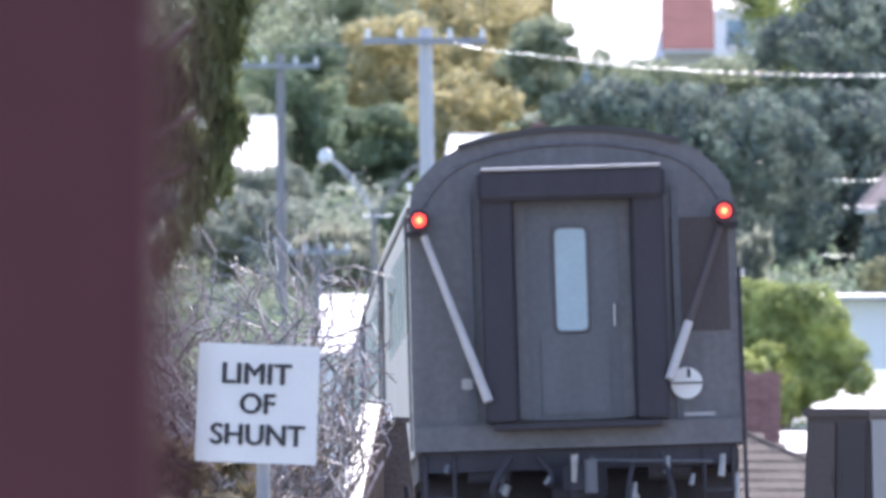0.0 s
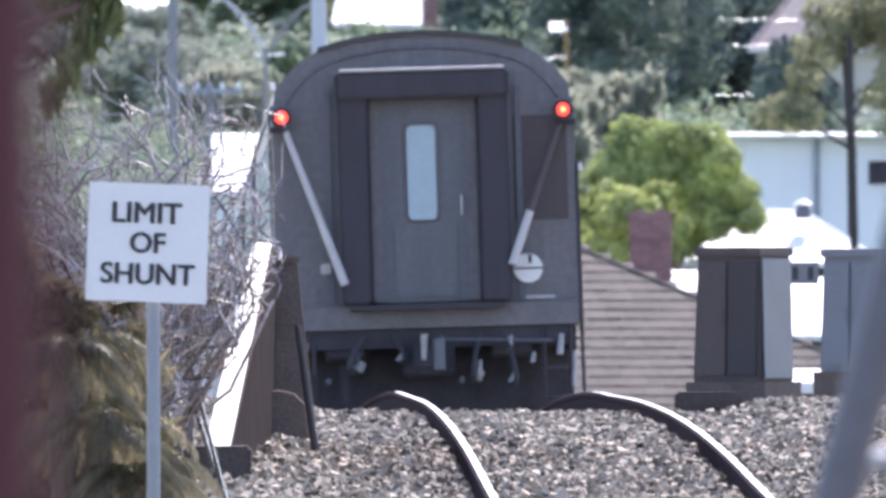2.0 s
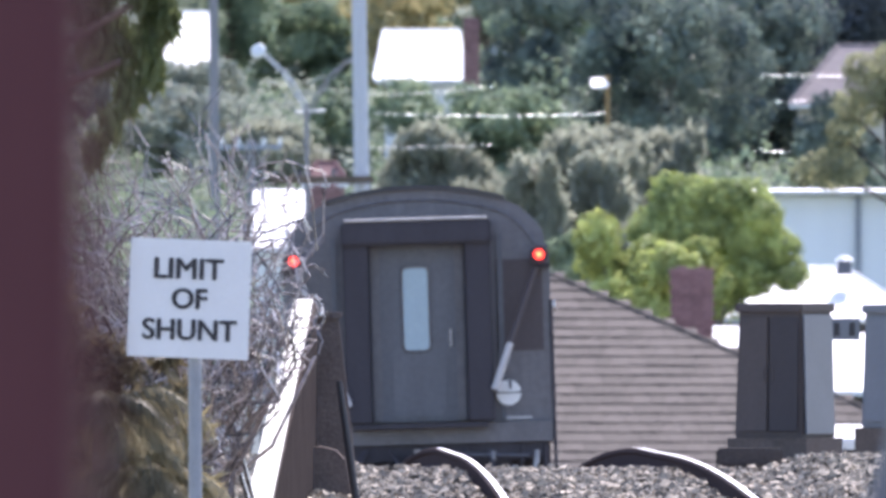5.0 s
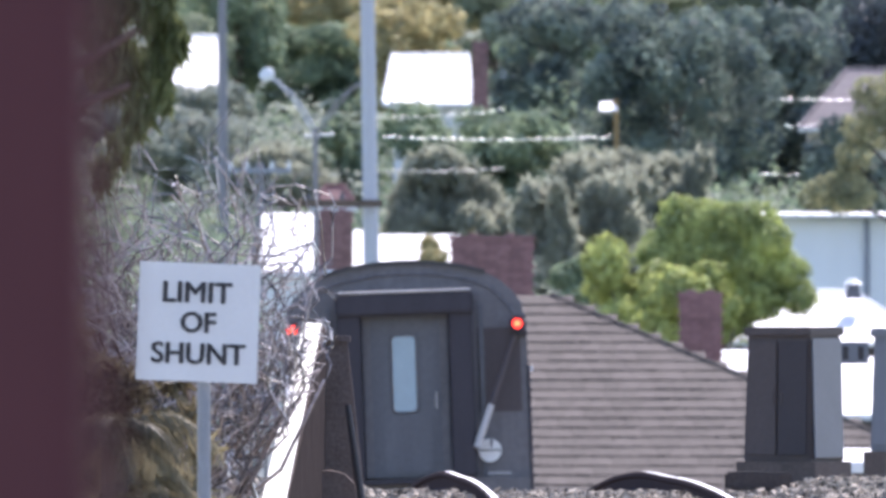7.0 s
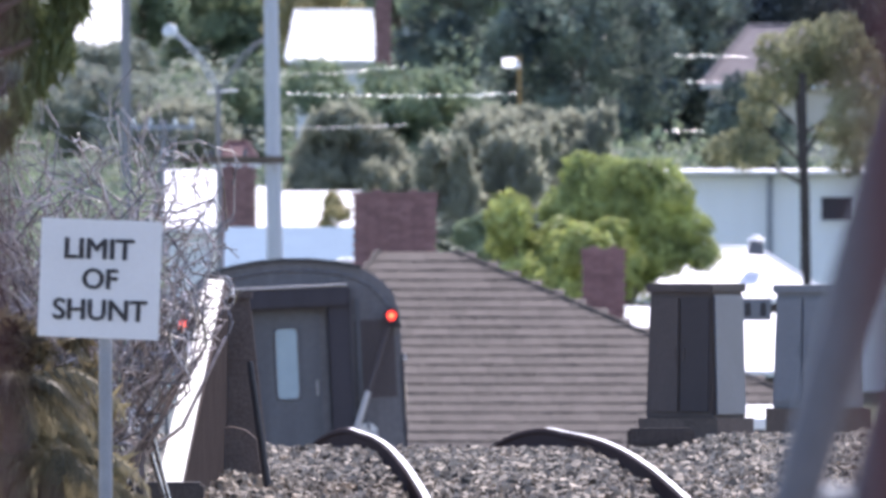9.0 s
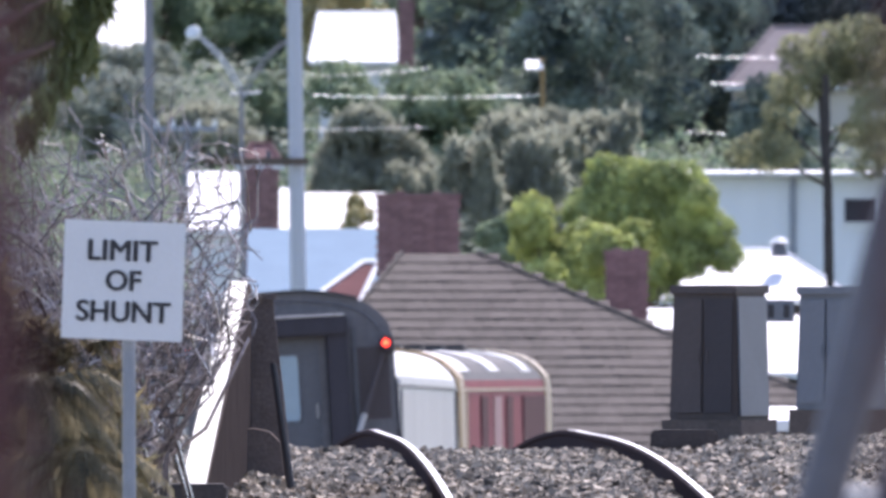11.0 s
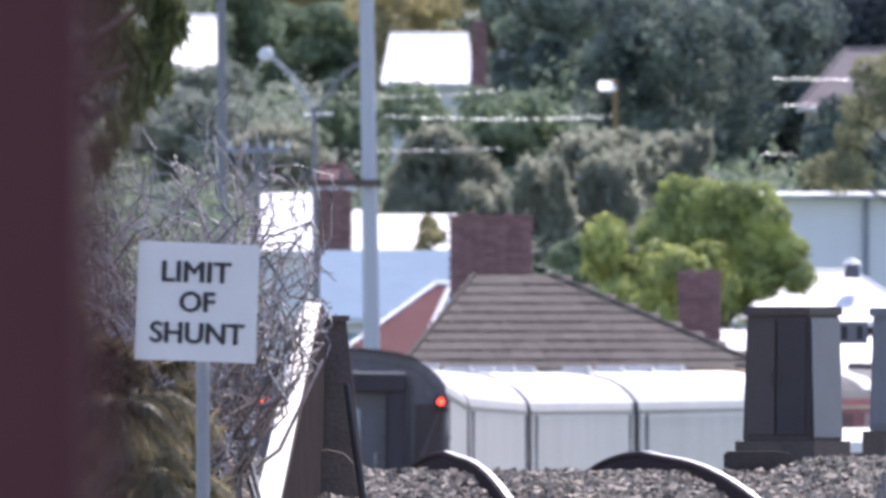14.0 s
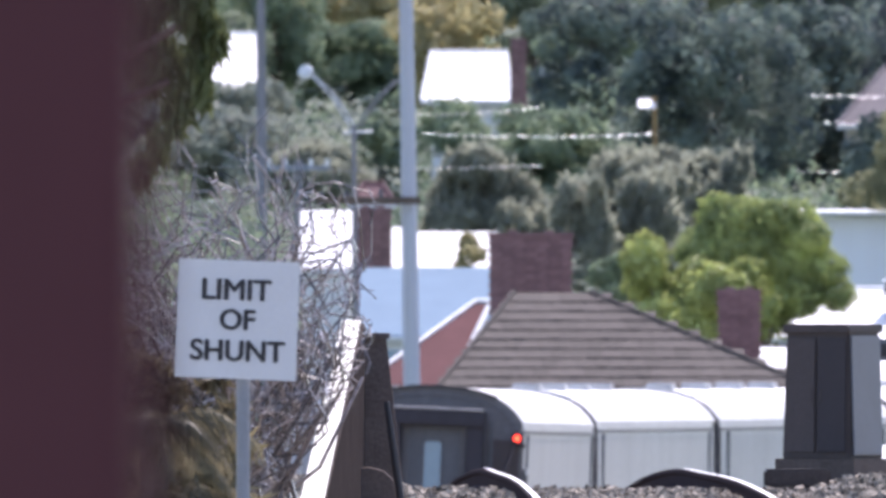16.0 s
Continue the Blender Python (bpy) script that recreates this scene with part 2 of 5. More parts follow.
def prism(points, axis, lo, hi, bm=None):
    """A polygon in the plane across the axis, drawn out from lo to hi."""
    bm = bm or bmesh.new()
    put = {"x": lambda p, c: (c, p[0], p[1]), "y": lambda p, c: (p[0], c, p[1]), "z": lambda p, c: (p[0], p[1], c)}[axis]
    a = [bm.verts.new(put(p, lo)) for p in points]
    b = [bm.verts.new(put(p, hi)) for p in points]
    bm.faces.new(a), bm.faces.new(b[::-1])
    for i in range(len(points)):
        j = (i + 1) % len(points)
        bm.faces.new((a[i], b[i], b[j], a[j]))
    return bm


def curve_at(xs, ys):
    """A smooth curve through the knots."""
    xs, ys = np.array(xs, float), np.array(ys, float)
    m = np.gradient(ys, xs)
    def f(x):
        i = int(np.clip(np.searchsorted(xs, x) - 1, 0, len(xs) - 2))
        h = xs[i + 1] - xs[i]
        s = (x - xs[i]) / h
        if s > 1 or s < 0:
            return float(ys[i + 1] + (x - xs[i + 1]) * m[i + 1]) if s > 1 else float(ys[i])
        return float((2 * s**3 - 3 * s**2 + 1) * ys[i] + (s**3 - 2 * s**2 + s) * h * m[i] + (3 * s**2 - 2 * s**3) * ys[i + 1] + (s**3 - s**2) * h * m[i + 1])
    return f


# the track: sideways place and height of its middle at each distance
track_x = curve_at([-20, 0, 150, 175, 200, 217, 228, 241, 265, 309, 333, 361, 375, 387, 399, 408, 417, 435, 454, 472, 491, 510, 530, 560],
                   [3.02, 2.77, 0.89, 0.57, 0.25, -0.01, -0.24, -0.53, -0.99, -1.64, -2.03, -2.55, -2.79, -2.88, -2.86, -2.70, -2.39, -1.2, 1.06, 4.4, 8.8, 14.2, 21, 33])
track_z = curve_at([-20, 0, 60, 100, 130, 155, 165, 175, 185, 195, 205, 217, 228, 241, 265, 309, 333, 361, 375, 387, 399, 417, 440, 472, 560],
                   [-0.3, -0.3, -0.45, -0.55, -0.42, -0.16, -0.04, 0.04, 0.07, 0.06, 0.02, -0.04, -0.2, -0.52, -1.11, -2.1, -2.63, -3.15, -3.38, -3.63, -3.82, -4.13, -4.3, -4.4, -4.4])
land_z = curve_at([-50, 60, 130, 165, 185, 205, 228, 265, 333, 399, 450, 520, 580, 620, 650, 700, 750, 800, 850, 1000, 1400, 4500],
                  [-0.9, -0.95, -0.85, -0.5, -0.4, -0.42, -0.65, -1.6, -3.1, -4.4, -5.2, -5.4, -3.2, -1.0, 1.0, 3.0, 5.0, 7.5, 10.5, 20, 40, 60])


def land(x, d):
    """Height of the ground, with the ballast bed under the track."""
    base = land_z(d)
    if -20 < d < 560:
        off = abs(x - track_x(d))
        full = min(1.0, max(0.0, (d - 135) / 20), max(0.0, (208 - d) / 12)) if d < 208 else 0.0
        bed = track_z(d) - 0.25 + 0.075 * max(0.0, full) - max(0, off - 1.75) * 0.55
        base = max(base, bed)
        u = x - track_x(d)
        if u > 1.2 and d < 212:        # the bank on which the cabinets stand
            base = max(base, track_z(d) - 0.23 + min(0.15, (u - 1.2) * 0.22) - max(0, u - 6) * 0.3 - max(0, d - 203) * 0.06 - max(0, 170 - d) * 0.01)
        if u < -1.2 and 110 < d < 205:  # broad heaped shoulder beside the wall
            base = max(base, track_z(d) - 0.25 + min(0.2, (-u - 1.2) * 0.24) - max(0, -u - 2.7) * 0.6 - max(0, 125 - d) * 0.02 - max(0, d - 195) * 0.06)
    return base


# ---- ground ----
def make_ground():
    ds = list(np.arange(-50, 90, 12)) + list(np.arange(90, 240, 2.0)) + list(np.arange(240, 560, 5.0)) + list(np.arange(560, 1000, 16)) + list(np.arange(1000, 4600, 150))
    us = np.concatenate([-np.geomspace(900, 8, 22), np.linspace(-7, 7, 57), np.geomspace(8, 900, 22)])
    verts, faces = [], []
    for d in ds:
        for u in us:
            x = u + (track_x(d) if d < 540 else 0)
            near = abs(u) < 60
            verts.append((x, d, land(x, d) + (0.06 * noise.noise((x * 0.8, d * 0.4, 0)) if near and d < 540 else 0)))
    n = len(us)
    for i in range(len(ds) - 1):
        for j in range(n - 1):
            faces.append((i * n + j, i * n + j + 1, (i + 1) * n + j + 1, (i + 1) * n + j))
    me = bpy.data.meshes.new("ground")
    me.from_pydata(verts, [], faces)
    for p in me.polygons:
        c = p.center
        p.material_index = 2 if -20 < c.y < 540 and abs(c.x - track_x(c.y)) < 2.6 else (1 if c.y > 440 else 0)
    tagged(finish("ground", me, [M_GROUND, M_GRASS, M_BED], smooth=True), "dry grassy soil falling away behind a railway crest", "ground", kind="structure")


def make_ballast():
    rng = np.random.default_rng(3)
    cube = np.array([(x, y, z) for x in (-1, 1) for y in (-1, 1) for z in (-1, 1)], float)
    quads = np.array([(0, 1, 3, 2), (4, 6, 7, 5), (0, 4, 5, 1), (2, 3, 7, 6), (0, 2, 6, 4), (1, 5, 7, 3)])
    V, F = [], []
    k = 0
    for lo, hi, dens in ((138, 160, 190), (160, 192, 265), (192, 203, 130)):
        for _ in range(int((hi - lo) * 8.2 * dens)):
            d, u = rng.uniform(lo, hi), rng.uniform(-3.9, 4.3)
            if 0.77 < abs(u) < 0.9:
                continue
            x = u + track_x(d)
            s = rng.uniform(0.012, 0.03) if rng.random() > 0.05 else rng.uniform(0.03, 0.045)
            h = land(x, d) + 0.025 + 0.04 * noise.noise((x * 2.2, d * 0.9, 3)) + rng.uniform(-0.02, 0.045)
            v = cube * rng.uniform(0.55, 1.0, (8, 3)) * s * rng.uniform(0.6, 1.3, 3)
            a, b, c = np.linalg.qr(rng.normal(size=(3, 3)))[0]
            V.append(v @ np.array((a, b, c)) + (x, d, h))
            F.append(quads + k)
            k += 8
    me = bpy.data.meshes.new("ballast")
    me.from_pydata(np.concatenate(V).tolist(), [], np.concatenate(F).tolist())
    tagged(finish("ballast", me, M_STONE), "loose grey and brown crushed-stone ballast heaped along the track", "ballast", kind="stuff")


def make_track():
    prof = [(-0.07, -0.19), (0.07, -0.19), (0.07, -0.17), (0.012, -0.14), (0.012, -0.055), (0.036, -0.04), (0.036, -0.01), (0.022, 0.0),
            (-0.014, 0.0), (-0.036, -0.012), (-0.036, -0.04), (-0.012, -0.055), (-0.012, -0.14), (-0.07, -0.17)]
    ds = np.concatenate([np.arange(-15, 130, 6), np.arange(130, 240, 1.0), np.arange(240, 540, 3.0)])
    base = thing("railway_track", (0, 0, 0), "broad railway track with shiny-topped rusty rails over a crest", "track", kind="structure")
    for side in (-0.835, 0.835):
        bm, rings = bmesh.new(), []
        for d in ds:
            head = (track_x(d + 0.5) - track_x(d - 0.5))
            rings.append([bm.verts.new((track_x(d) + side + p[0], d - head * p[0], track_z(d) + p[1])) for p in prof])
        for r, q in zip(rings, rings[1:]):
            for i in range(len(prof)):
                j = (i + 1) % len(prof)
                f = bm.faces.new((r[i], r[j], q[j], q[i]))
                f.material_index = 1 if i in (6, 7) else 0
        me = bpy.data.meshes.new("rail")
        bmesh.ops.recalc_face_normals(bm, faces=bm.faces)
        bm.to_mesh(me)
        bm.free()
        finish("rail", me, [M_RAILWEB, M_RAILTOP], base, "rusty rail with a polished top")
    bm = box((2.7, 0.25, 0.13))
    bmesh.ops.bevel(bm, geom=list(bm.edges), offset=0.01, segments=1, affect="EDGES")
    first = part("sleeper", bm, M_SLEEPER, base)
    d = 139.0
    first.location = (track_x(d), d, track_z(d) - 0.257)
    bm = bmesh.new()
    for i in range(-20, 800):
        e = 139.0 + 0.68 * i
        if -15 < 139 - 0.68 * i < 139 and i > 0:
            e = 139 - 0.68 * i
            box((2.7, 0.25, 0.13), (track_x(e), e, track_z(e) - 0.257), bm)
        e = 236.6 + 0.68 * i
        if i > 0 and e < 536:
            box((2.7, 0.25, 0.13), (track_x(e), e, track_z(e) - 0.257), bm)
    tagged(part("sleeper_row", bm, M_SLEEPER, base), kind="stuff")
    while d < 236:
        d += 0.68
        ob = new("sleeper", first.data)
        ob.parent = base
        ob.location = (track_x(d), d, track_z(d) - 0.257)


# ---- the train ----
CAR = 18.5
HALF = [(1.475, 1.0), (1.475, 1.8), (1.46, 3.1), (1.43, 3.36), (1.33, 3.5), (1.17, 3.65), (1.0, 3.74), (0.7, 3.82), (0.35, 3.87), (0.0, 3.885)]


def tube(points, lo, hi, bm):
    a = [bm.verts.new((p[0], lo, p[1])) for p in points]
    b = [bm.verts.new((p[0], hi, p[1])) for p in points]
    for i in range(len(points) - 1):
        bm.faces.new((a[i], a[i + 1], b[i + 1], b[i]))
    return bm


def make_car(name, label, side, roof, end, trims, tail, n=17.7):
    """A bogie carriage; its origin lies on the rails under its rear end, and it reaches n metres forward."""
    car = thing(name, (0, 0, 0), label, "railway carriage", "carriages of the train")
    flip = [(-x, z) for x, z in HALF]
    low = HALF[:4]
    shell = [(1.475, 1.0)] + HALF[1:] + flip[::-1][1:]
    part("end_wall", prism(shell, "y", 0.0, 0.06), end, car)
    part("end_wall", prism(shell, "y", n - 0.06, n), end, car)
    for s in (1, -1):
        bm = prism([(s * x, z) for x, z in low] + [(s * (x - 0.06), z) for x, z in low[::-1]], "y", 0.06, n - 0.06)
        wall = part("side_wall", bm, side, car)
        win = box((0.02, 1.15, 0.8), bm=bmesh.new())
        bmesh.ops.bevel(win, geom=list(win.edges), offset=0.008, segments=1, affect="EDGES")
        me = bpy.data.meshes.new("window")
        win.to_mesh(me)
        win.free()
        me.materials.append(M_GLASS if s < 0 else side)
        for i in range(int((n - 3.0) / 2.15) if s < 0 else 0):
            w = new("window", me)
            w.parent = wall
            w.location = (s * 1.472, 2.3 + i * 2.15, 2.55)
        part("door_pillar", box((0.05, 0.16, 2.1), (s * 1.47, 0.75, 2.1)), trims, car)
        part("door_pillar", box((0.05, 0.16, 2.1), (s * 1.47, n - 0.75, 2.1)), trims, car)
        part("gutter", box((0.05, n - 0.2, 0.05), (s * 1.45, n / 2, 3.2)), trims, car)
        part("solebar", box((0.08, n - 0.3, 0.26), (s * 1.4, n / 2, 0.9)), M_UNDER, car)
    arch = HALF[3:] + flip[3:][::-1][1:]
    inner = [(x * 0.96, z - 0.05) for x, z in arch][::-1]
    part("roof", prism(arch + inner, "y", 0.06, n - 0.06), roof, car)
    cap = [(x, z + 0.035) for x, z in HALF[6:]] + [(x, z + 0.035) for x, z in flip[6:][::-1][1:]]
    part("roof_cap", prism(cap + [(x, z - 0.05) for x, z in cap[::-1]], "y", -0.05, 0.12), M_ROOFDARK if tail else roof, car)
    if roof is M_CARROOF:          # pale hood that carries the roof line over the gangway ahead
        hood = [(x * 0.985, z - 0.015) for x, z in arch]
        part("roof_hood", prism(hood + [(x * 0.96, z - 0.05) for x, z in hood[::-1]], "y", n - 0.05, n + 0.72), roof, car, "pale hood over the gangway")
    for y in () if tail else (2.0, 5.6, 9.0, 12.4):
        part("roof_vent", box((0.5, 0.45, 0.13), (0.0, y, 3.93)), roof, car, bevel=0.03)
    part("underframe", box((2.5, n - 0.6, 0.22), (0, n / 2, 0.92)), M_UNDER, car)
    for y in (2.9, n - 2.9):
        bogie = part("bogie", box((1.9, 2.9, 0.3), (0, y, 0.55)), M_UNDER, car)
        for s in (1, -1):
            part("side_frame", box((0.16, 3.1, 0.35), (s * 1.06, y, 0.52)), M_UNDER, bogie, bevel=0.03)
            for dy in (-1.1, 1.1):
                part("wheel", rod((s * 0.72, y + dy, 0.46), (s * 0.9, y + dy, 0.46), 0.46, seg=24), M_UNDER, bogie)
                part("axle_box", box((0.2, 0.34, 0.34), (s * 1.1, y + dy, 0.48)), M_UNDER, bogie, bevel=0.03)
        for dy in (-1.1, 1.1):
            part("axle", rod((-0.75, y + dy, 0.46), (0.75, y + dy, 0.46), 0.08), M_UNDER, bogie)
    for y0, out in ((0.0, -1), (n, 1)):
        ym = y0 + out * 0.17
        for s in (1, -1):
            part("bellows", box((0.29, 0.34, 2.2), (s * 0.68, ym, 2.36)), M_CARDARK, car, "black gangway bellows", bevel=0.02)
        part("bellows_header", box((1.68, 0.42, 0.27), (0, y0 + out * 0.2, 3.38)), M_CARDARK, car, bevel=0.03)
        if out < 0 and tail:
            # pale rod stands for the highlight along the header's top edge
            part("header_highlight", rod((-0.8, -0.4, 3.53), (0.8, -0.4, 3.53), 0.016), M_STRAP, car, "pale rod standing for the highlight over the gangway")
        part("coupler", box((0.24, 0.44, 0.26), (0, y0 + out * 0.22, 0.78)), M_UNDER, car, bevel=0.04)
    return car


def dress_tail(car):
    door = part("end_door", box((1.07, 0.05, 2.02), (0, -0.06, 2.28)), M_CARDOOR, car, "grey gangway door with a narrow window", bevel=0.008)
    part("kick_panel", box((0.62, 0.02, 0.72), (0, -0.095, 1.68)), M_CARDOOR, door, bevel=0.006)
    for s in (-1, 1):
        part("door_stile", box((0.1, 0.03, 2.0), (s * 0.47, -0.1, 2.28)), M_CARGREY, door, bevel=0.006)
    rim = [(-0.02 + sx * (0.15 + g) - sx * r * (1 - math.cos(f)), 2.53 + sz * (0.47 + g) - sz * r * (1 - math.sin(f))) for g, r in ((0, 0.06),)
           for sx, sz, fs in ((1, 1, (0.0, 0.8, 1.57)), (-1, 1, (1.57, 0.8, 0.0)), (-1, -1, (0.0, 0.8, 1.57)), (1, -1, (1.57, 0.8, 0.0))) for f in fs]
    pane = part("door_window", prism(rim, "y", -0.11, -0.09), M_GLASS, door, "narrow pale blue window with rounded corners")
    part("window_frame", sweep([(x, -0.112, z) for x, z in rim + rim[:1]], 0.012), M_CARGREY, pane)
    part("door_handle", rod((0.36, -0.12, 2.1), (0.36, -0.12, 2.3), 0.015), M_STRAP, door)
    part("buffer_beam", prism([(-1.47, 1.02), (1.47, 1.02), (1.47, 1.24), (0.5, 1.24), (-0.5, 1.24), (-1.47, 1.24)], "y", -0.12, -0.004), M_CARGREY, car, "weathered grey end beam")
    part("end_step", box((1.5, 0.3, 0.05), (0, -0.2, 1.22)), M_CARDARK, car)
    part("patch", box((0.52, 0.012, 1.02), (1.14, -0.008, 2.55)), M_CARBROWN, car, "brown primer patch on the end wall")
    part("corner_post", box((0.06, 0.03, 2.1), (0.93, -0.016, 2.3)), M_CARDOOR, car)
    part("corner_post", box((0.06, 0.03, 2.1), (-0.93, -0.016, 2.3)), M_CARDOOR, car)
    for s in (-1, 1):
        lamp = part("tail_lamp", rod((s * 1.37, -0.24, 3.1), (s * 1.37, -0.02, 3.1), 0.1, seg=20), M_CARDARK, car, "glowing red tail lamp")
        part("lens", rod((s * 1.37, -0.275, 3.1), (s * 1.37, -0.242, 3.1), 0.06, seg=20), M_RED, lamp)
        part("lens_core", rod((s * 1.37, -0.285, 3.1), (s * 1.37, -0.276, 3.1), 0.028, seg=16), M_REDCORE, lamp)
        part("bracket", box((0.14, 0.1, 0.05), (s * 1.42, -0.06, 2.98)), M_CARDARK, lamp)
    for s, foot in ((-1, -0.8), (1, 0.83)):
        top, bot = Vector((s * 1.33, -0.1, 2.96)), Vector((foot, -0.4, 1.45 if s < 0 else 1.6))
        mid = top.lerp(bot, 0.62)
        part("diagonal_strap", rod(top, mid, 0.034, 0.038), M_STRAP if s < 0 else M_CARBROWN, car, "pale diagonal hose")
        part("diagonal_strap", rod(mid, bot, 0.04, 0.045), M_STRAP, car, "pale diagonal hose")
    disc = part("marker_disc", rod((0.99, -0.06, 1.57), (0.99, -0.035, 1.57), 0.142, seg=32), M_WHITE, car, "round white marker disc")
    part("disc_bar", box((0.28, 0.01, 0.014), (0.99, -0.067, 1.57)), M_CARDARK, disc)
    part("disc_pin", box((0.028, 0.01, 0.08), (1.01, -0.067, 1.66)), M_CARDARK, disc)
    part("label_strip", box((0.32, 0.008, 0.03), (1.08, -0.008, 1.29)), M_STRAP, car)
    part("label_strip", box((0.16, 0.008, 0.16), (-1.0, -0.006, 1.36)), M_CARDOOR, car)
    part("socket", box((0.1, 0.05, 0.1), (-0.98, -0.02, 1.62)), M_STRAP, car, bevel=0.01)
    # roof dome moulding of the end wall
    dome = [(x * 0.93, z - 0.13) for x, z in HALF[3:]] + [(-x * 0.93, z - 0.13) for x, z in HALF[3:][::-1][1:]]
    part("dome_moulding", sweep([(x, -0.01, z) for x, z in dome], 0.018), M_CARGREY, car)
    # running gear under the end: drawgear, hoses, brake rigging and steps
    part("headstock", box((2.84, 0.1, 0.2), (0, 0.0, 0.93)), M_UNDER, car, "dark grimy headstock")
    # added dark panel, set back, stands for the gloom under the car
    part("dark_backing", box((2.84, 0.12, 0.72), (0, 0.7, 0.5)), M_UNDER, car)
    part("drawgear_box", box((0.5, 0.5, 0.34), (0, 0.18, 0.72)), M_UNDER, car, bevel=0.03)
    knuckle = part("coupler_head", box((0.3, 0.2, 0.34), (0.0, -0.46, 0.74)), M_UNDER, car, bevel=0.06)
    part("knuckle", rod((0.09, -0.55, 0.6), (0.09, -0.55, 0.9), 0.06, seg=12), M_CARDOOR, knuckle)
    part("coupler_pin", rod((-0.06, -0.57, 0.7), (-0.05, -0.57, 0.95), 0.026, 0.036, 10), M_WORN, knuckle, "worn coupler pin")
    part("release_lever", rod((0.08, -0.2, 0.9), (1.2, -0.16, 0.86), 0.014, seg=8), M_CARDOOR, car)
    def hose(name, x, drop, swing, skin, r):
        run = []
        for i in range(9):
            f = i / 8
            run.append((x + swing * math.sin(f * 2.6), -0.12 - 0.14 * math.sin(f * 3.0), 0.95 - drop * math.sin(f * 1.75)))
        pipe = part(name, sweep(run, r, 8), skin, car)
        part("coupling", rod(run[-1], (run[-1][0] + 0.05, run[-1][1], run[-1][2] + 0.09), r * 1.7, r * 1.3, 8), M_WORN, pipe, "worn metal coupling")
    hose("brake_hose", 0.5, 0.46, -0.08, M_UNDER, 0.026)
    hose("brake_hose", 0.74, 0.5, 0.1, M_UNDER, 0.026)
    hose("steam_hose", -0.62, 0.34, -0.16, M_CARDARK, 0.034)
    hose("jumper_cable", -0.36, 0.26, 0.12, M_CARDARK, 0.02)
    for s in (-1, 1):
        hang = part("brake_hanger", box((0.1, 0.14, 0.5), (s * 0.82, 0.3, 0.66)), M_UNDER, car, bevel=0.02)
        part("brake_block", box((0.12, 0.12, 0.26), (s * 0.82, 0.2, 0.42)), M_CARDARK, hang, bevel=0.03)
        step = part("step_frame", rod((s * 1.38, -0.06, 0.3), (s * 1.38, -0.06, 0.98), 0.02, seg=8, bm=rod((s * 1.12, -0.06, 0.3), (s * 1.12, -0.06, 0.98), 0.02, seg=8)), M_UNDER, car)
        for z in (0.32, 0.6):
            part("tread", box((0.3, 0.22, 0.03), (s * 1.25, -0.07, z)), M_CARDARK, step)
        part("cylinder", rod((s * 0.62, 0.1, 0.82), (s * 1.0, 0.1, 0.82), 0.11, seg=16), M_UNDER, car, "round air cylinder", smooth=False)
    # pale fittings added where the dark running gear glints
    for x, z, w, h in ((0.1, 0.9, 0.06, 0.06), (0.47, 0.62, 0.07, 0.14), (0.78, 0.84, 0.06, 0.16), (1.0, 0.7, 0.05, 0.1), (1.27, 0.82, 0.07, 0.2), (1.4, 0.58, 0.05, 0.34),
                       (-0.73, 0.76, 0.1, 0.07), (-1.0, 0.52, 0.06, 0.05), (-1.2, 0.86, 0.05, 0.08), (0.3, 0.5, 0.05, 0.06)):
        part("glint_fitting", rod((x, -0.18, z - h / 2), (x + 0.02, -0.16, z + h / 2), w / 2, w / 2.6, seg=8), M_WORN if h > 0.09 else M_CARDOOR, car, "pale fitting standing for a glint on the running gear")
    part("end_ladder", rod((1.5, -0.02, 0.35), (1.49, -0.02, 2.6), 0.018), M_UNDER, car)
    # small white boxes added for glints on the car's edges
    part("edge_glint", box((0.07, 0.12, 0.07), (1.51, 0.1, 2.55)), M_WHITE, car)
    part("edge_glint", box((0.05, 0.12, 0.07), (-1.44, 0.2, 3.42)), M_WHITE, car)


def train_pose(d, tilt=0.0):
    """Pose of a car whose rear end is at d."""
    a = Vector((track_x(d), d, track_z(d)))
    e = d + 17.7
    b = Vector((track_x(e), e, track_z(e)))
    q = (b - a).to_track_quat("Y", "Z").to_matrix().to_4x4()
    return Matrix.Translation(a) @ q @ pose(2.7 * math.sin(radians(tilt)), 0, 0, 0, -tilt, 0)


TRAIN = []


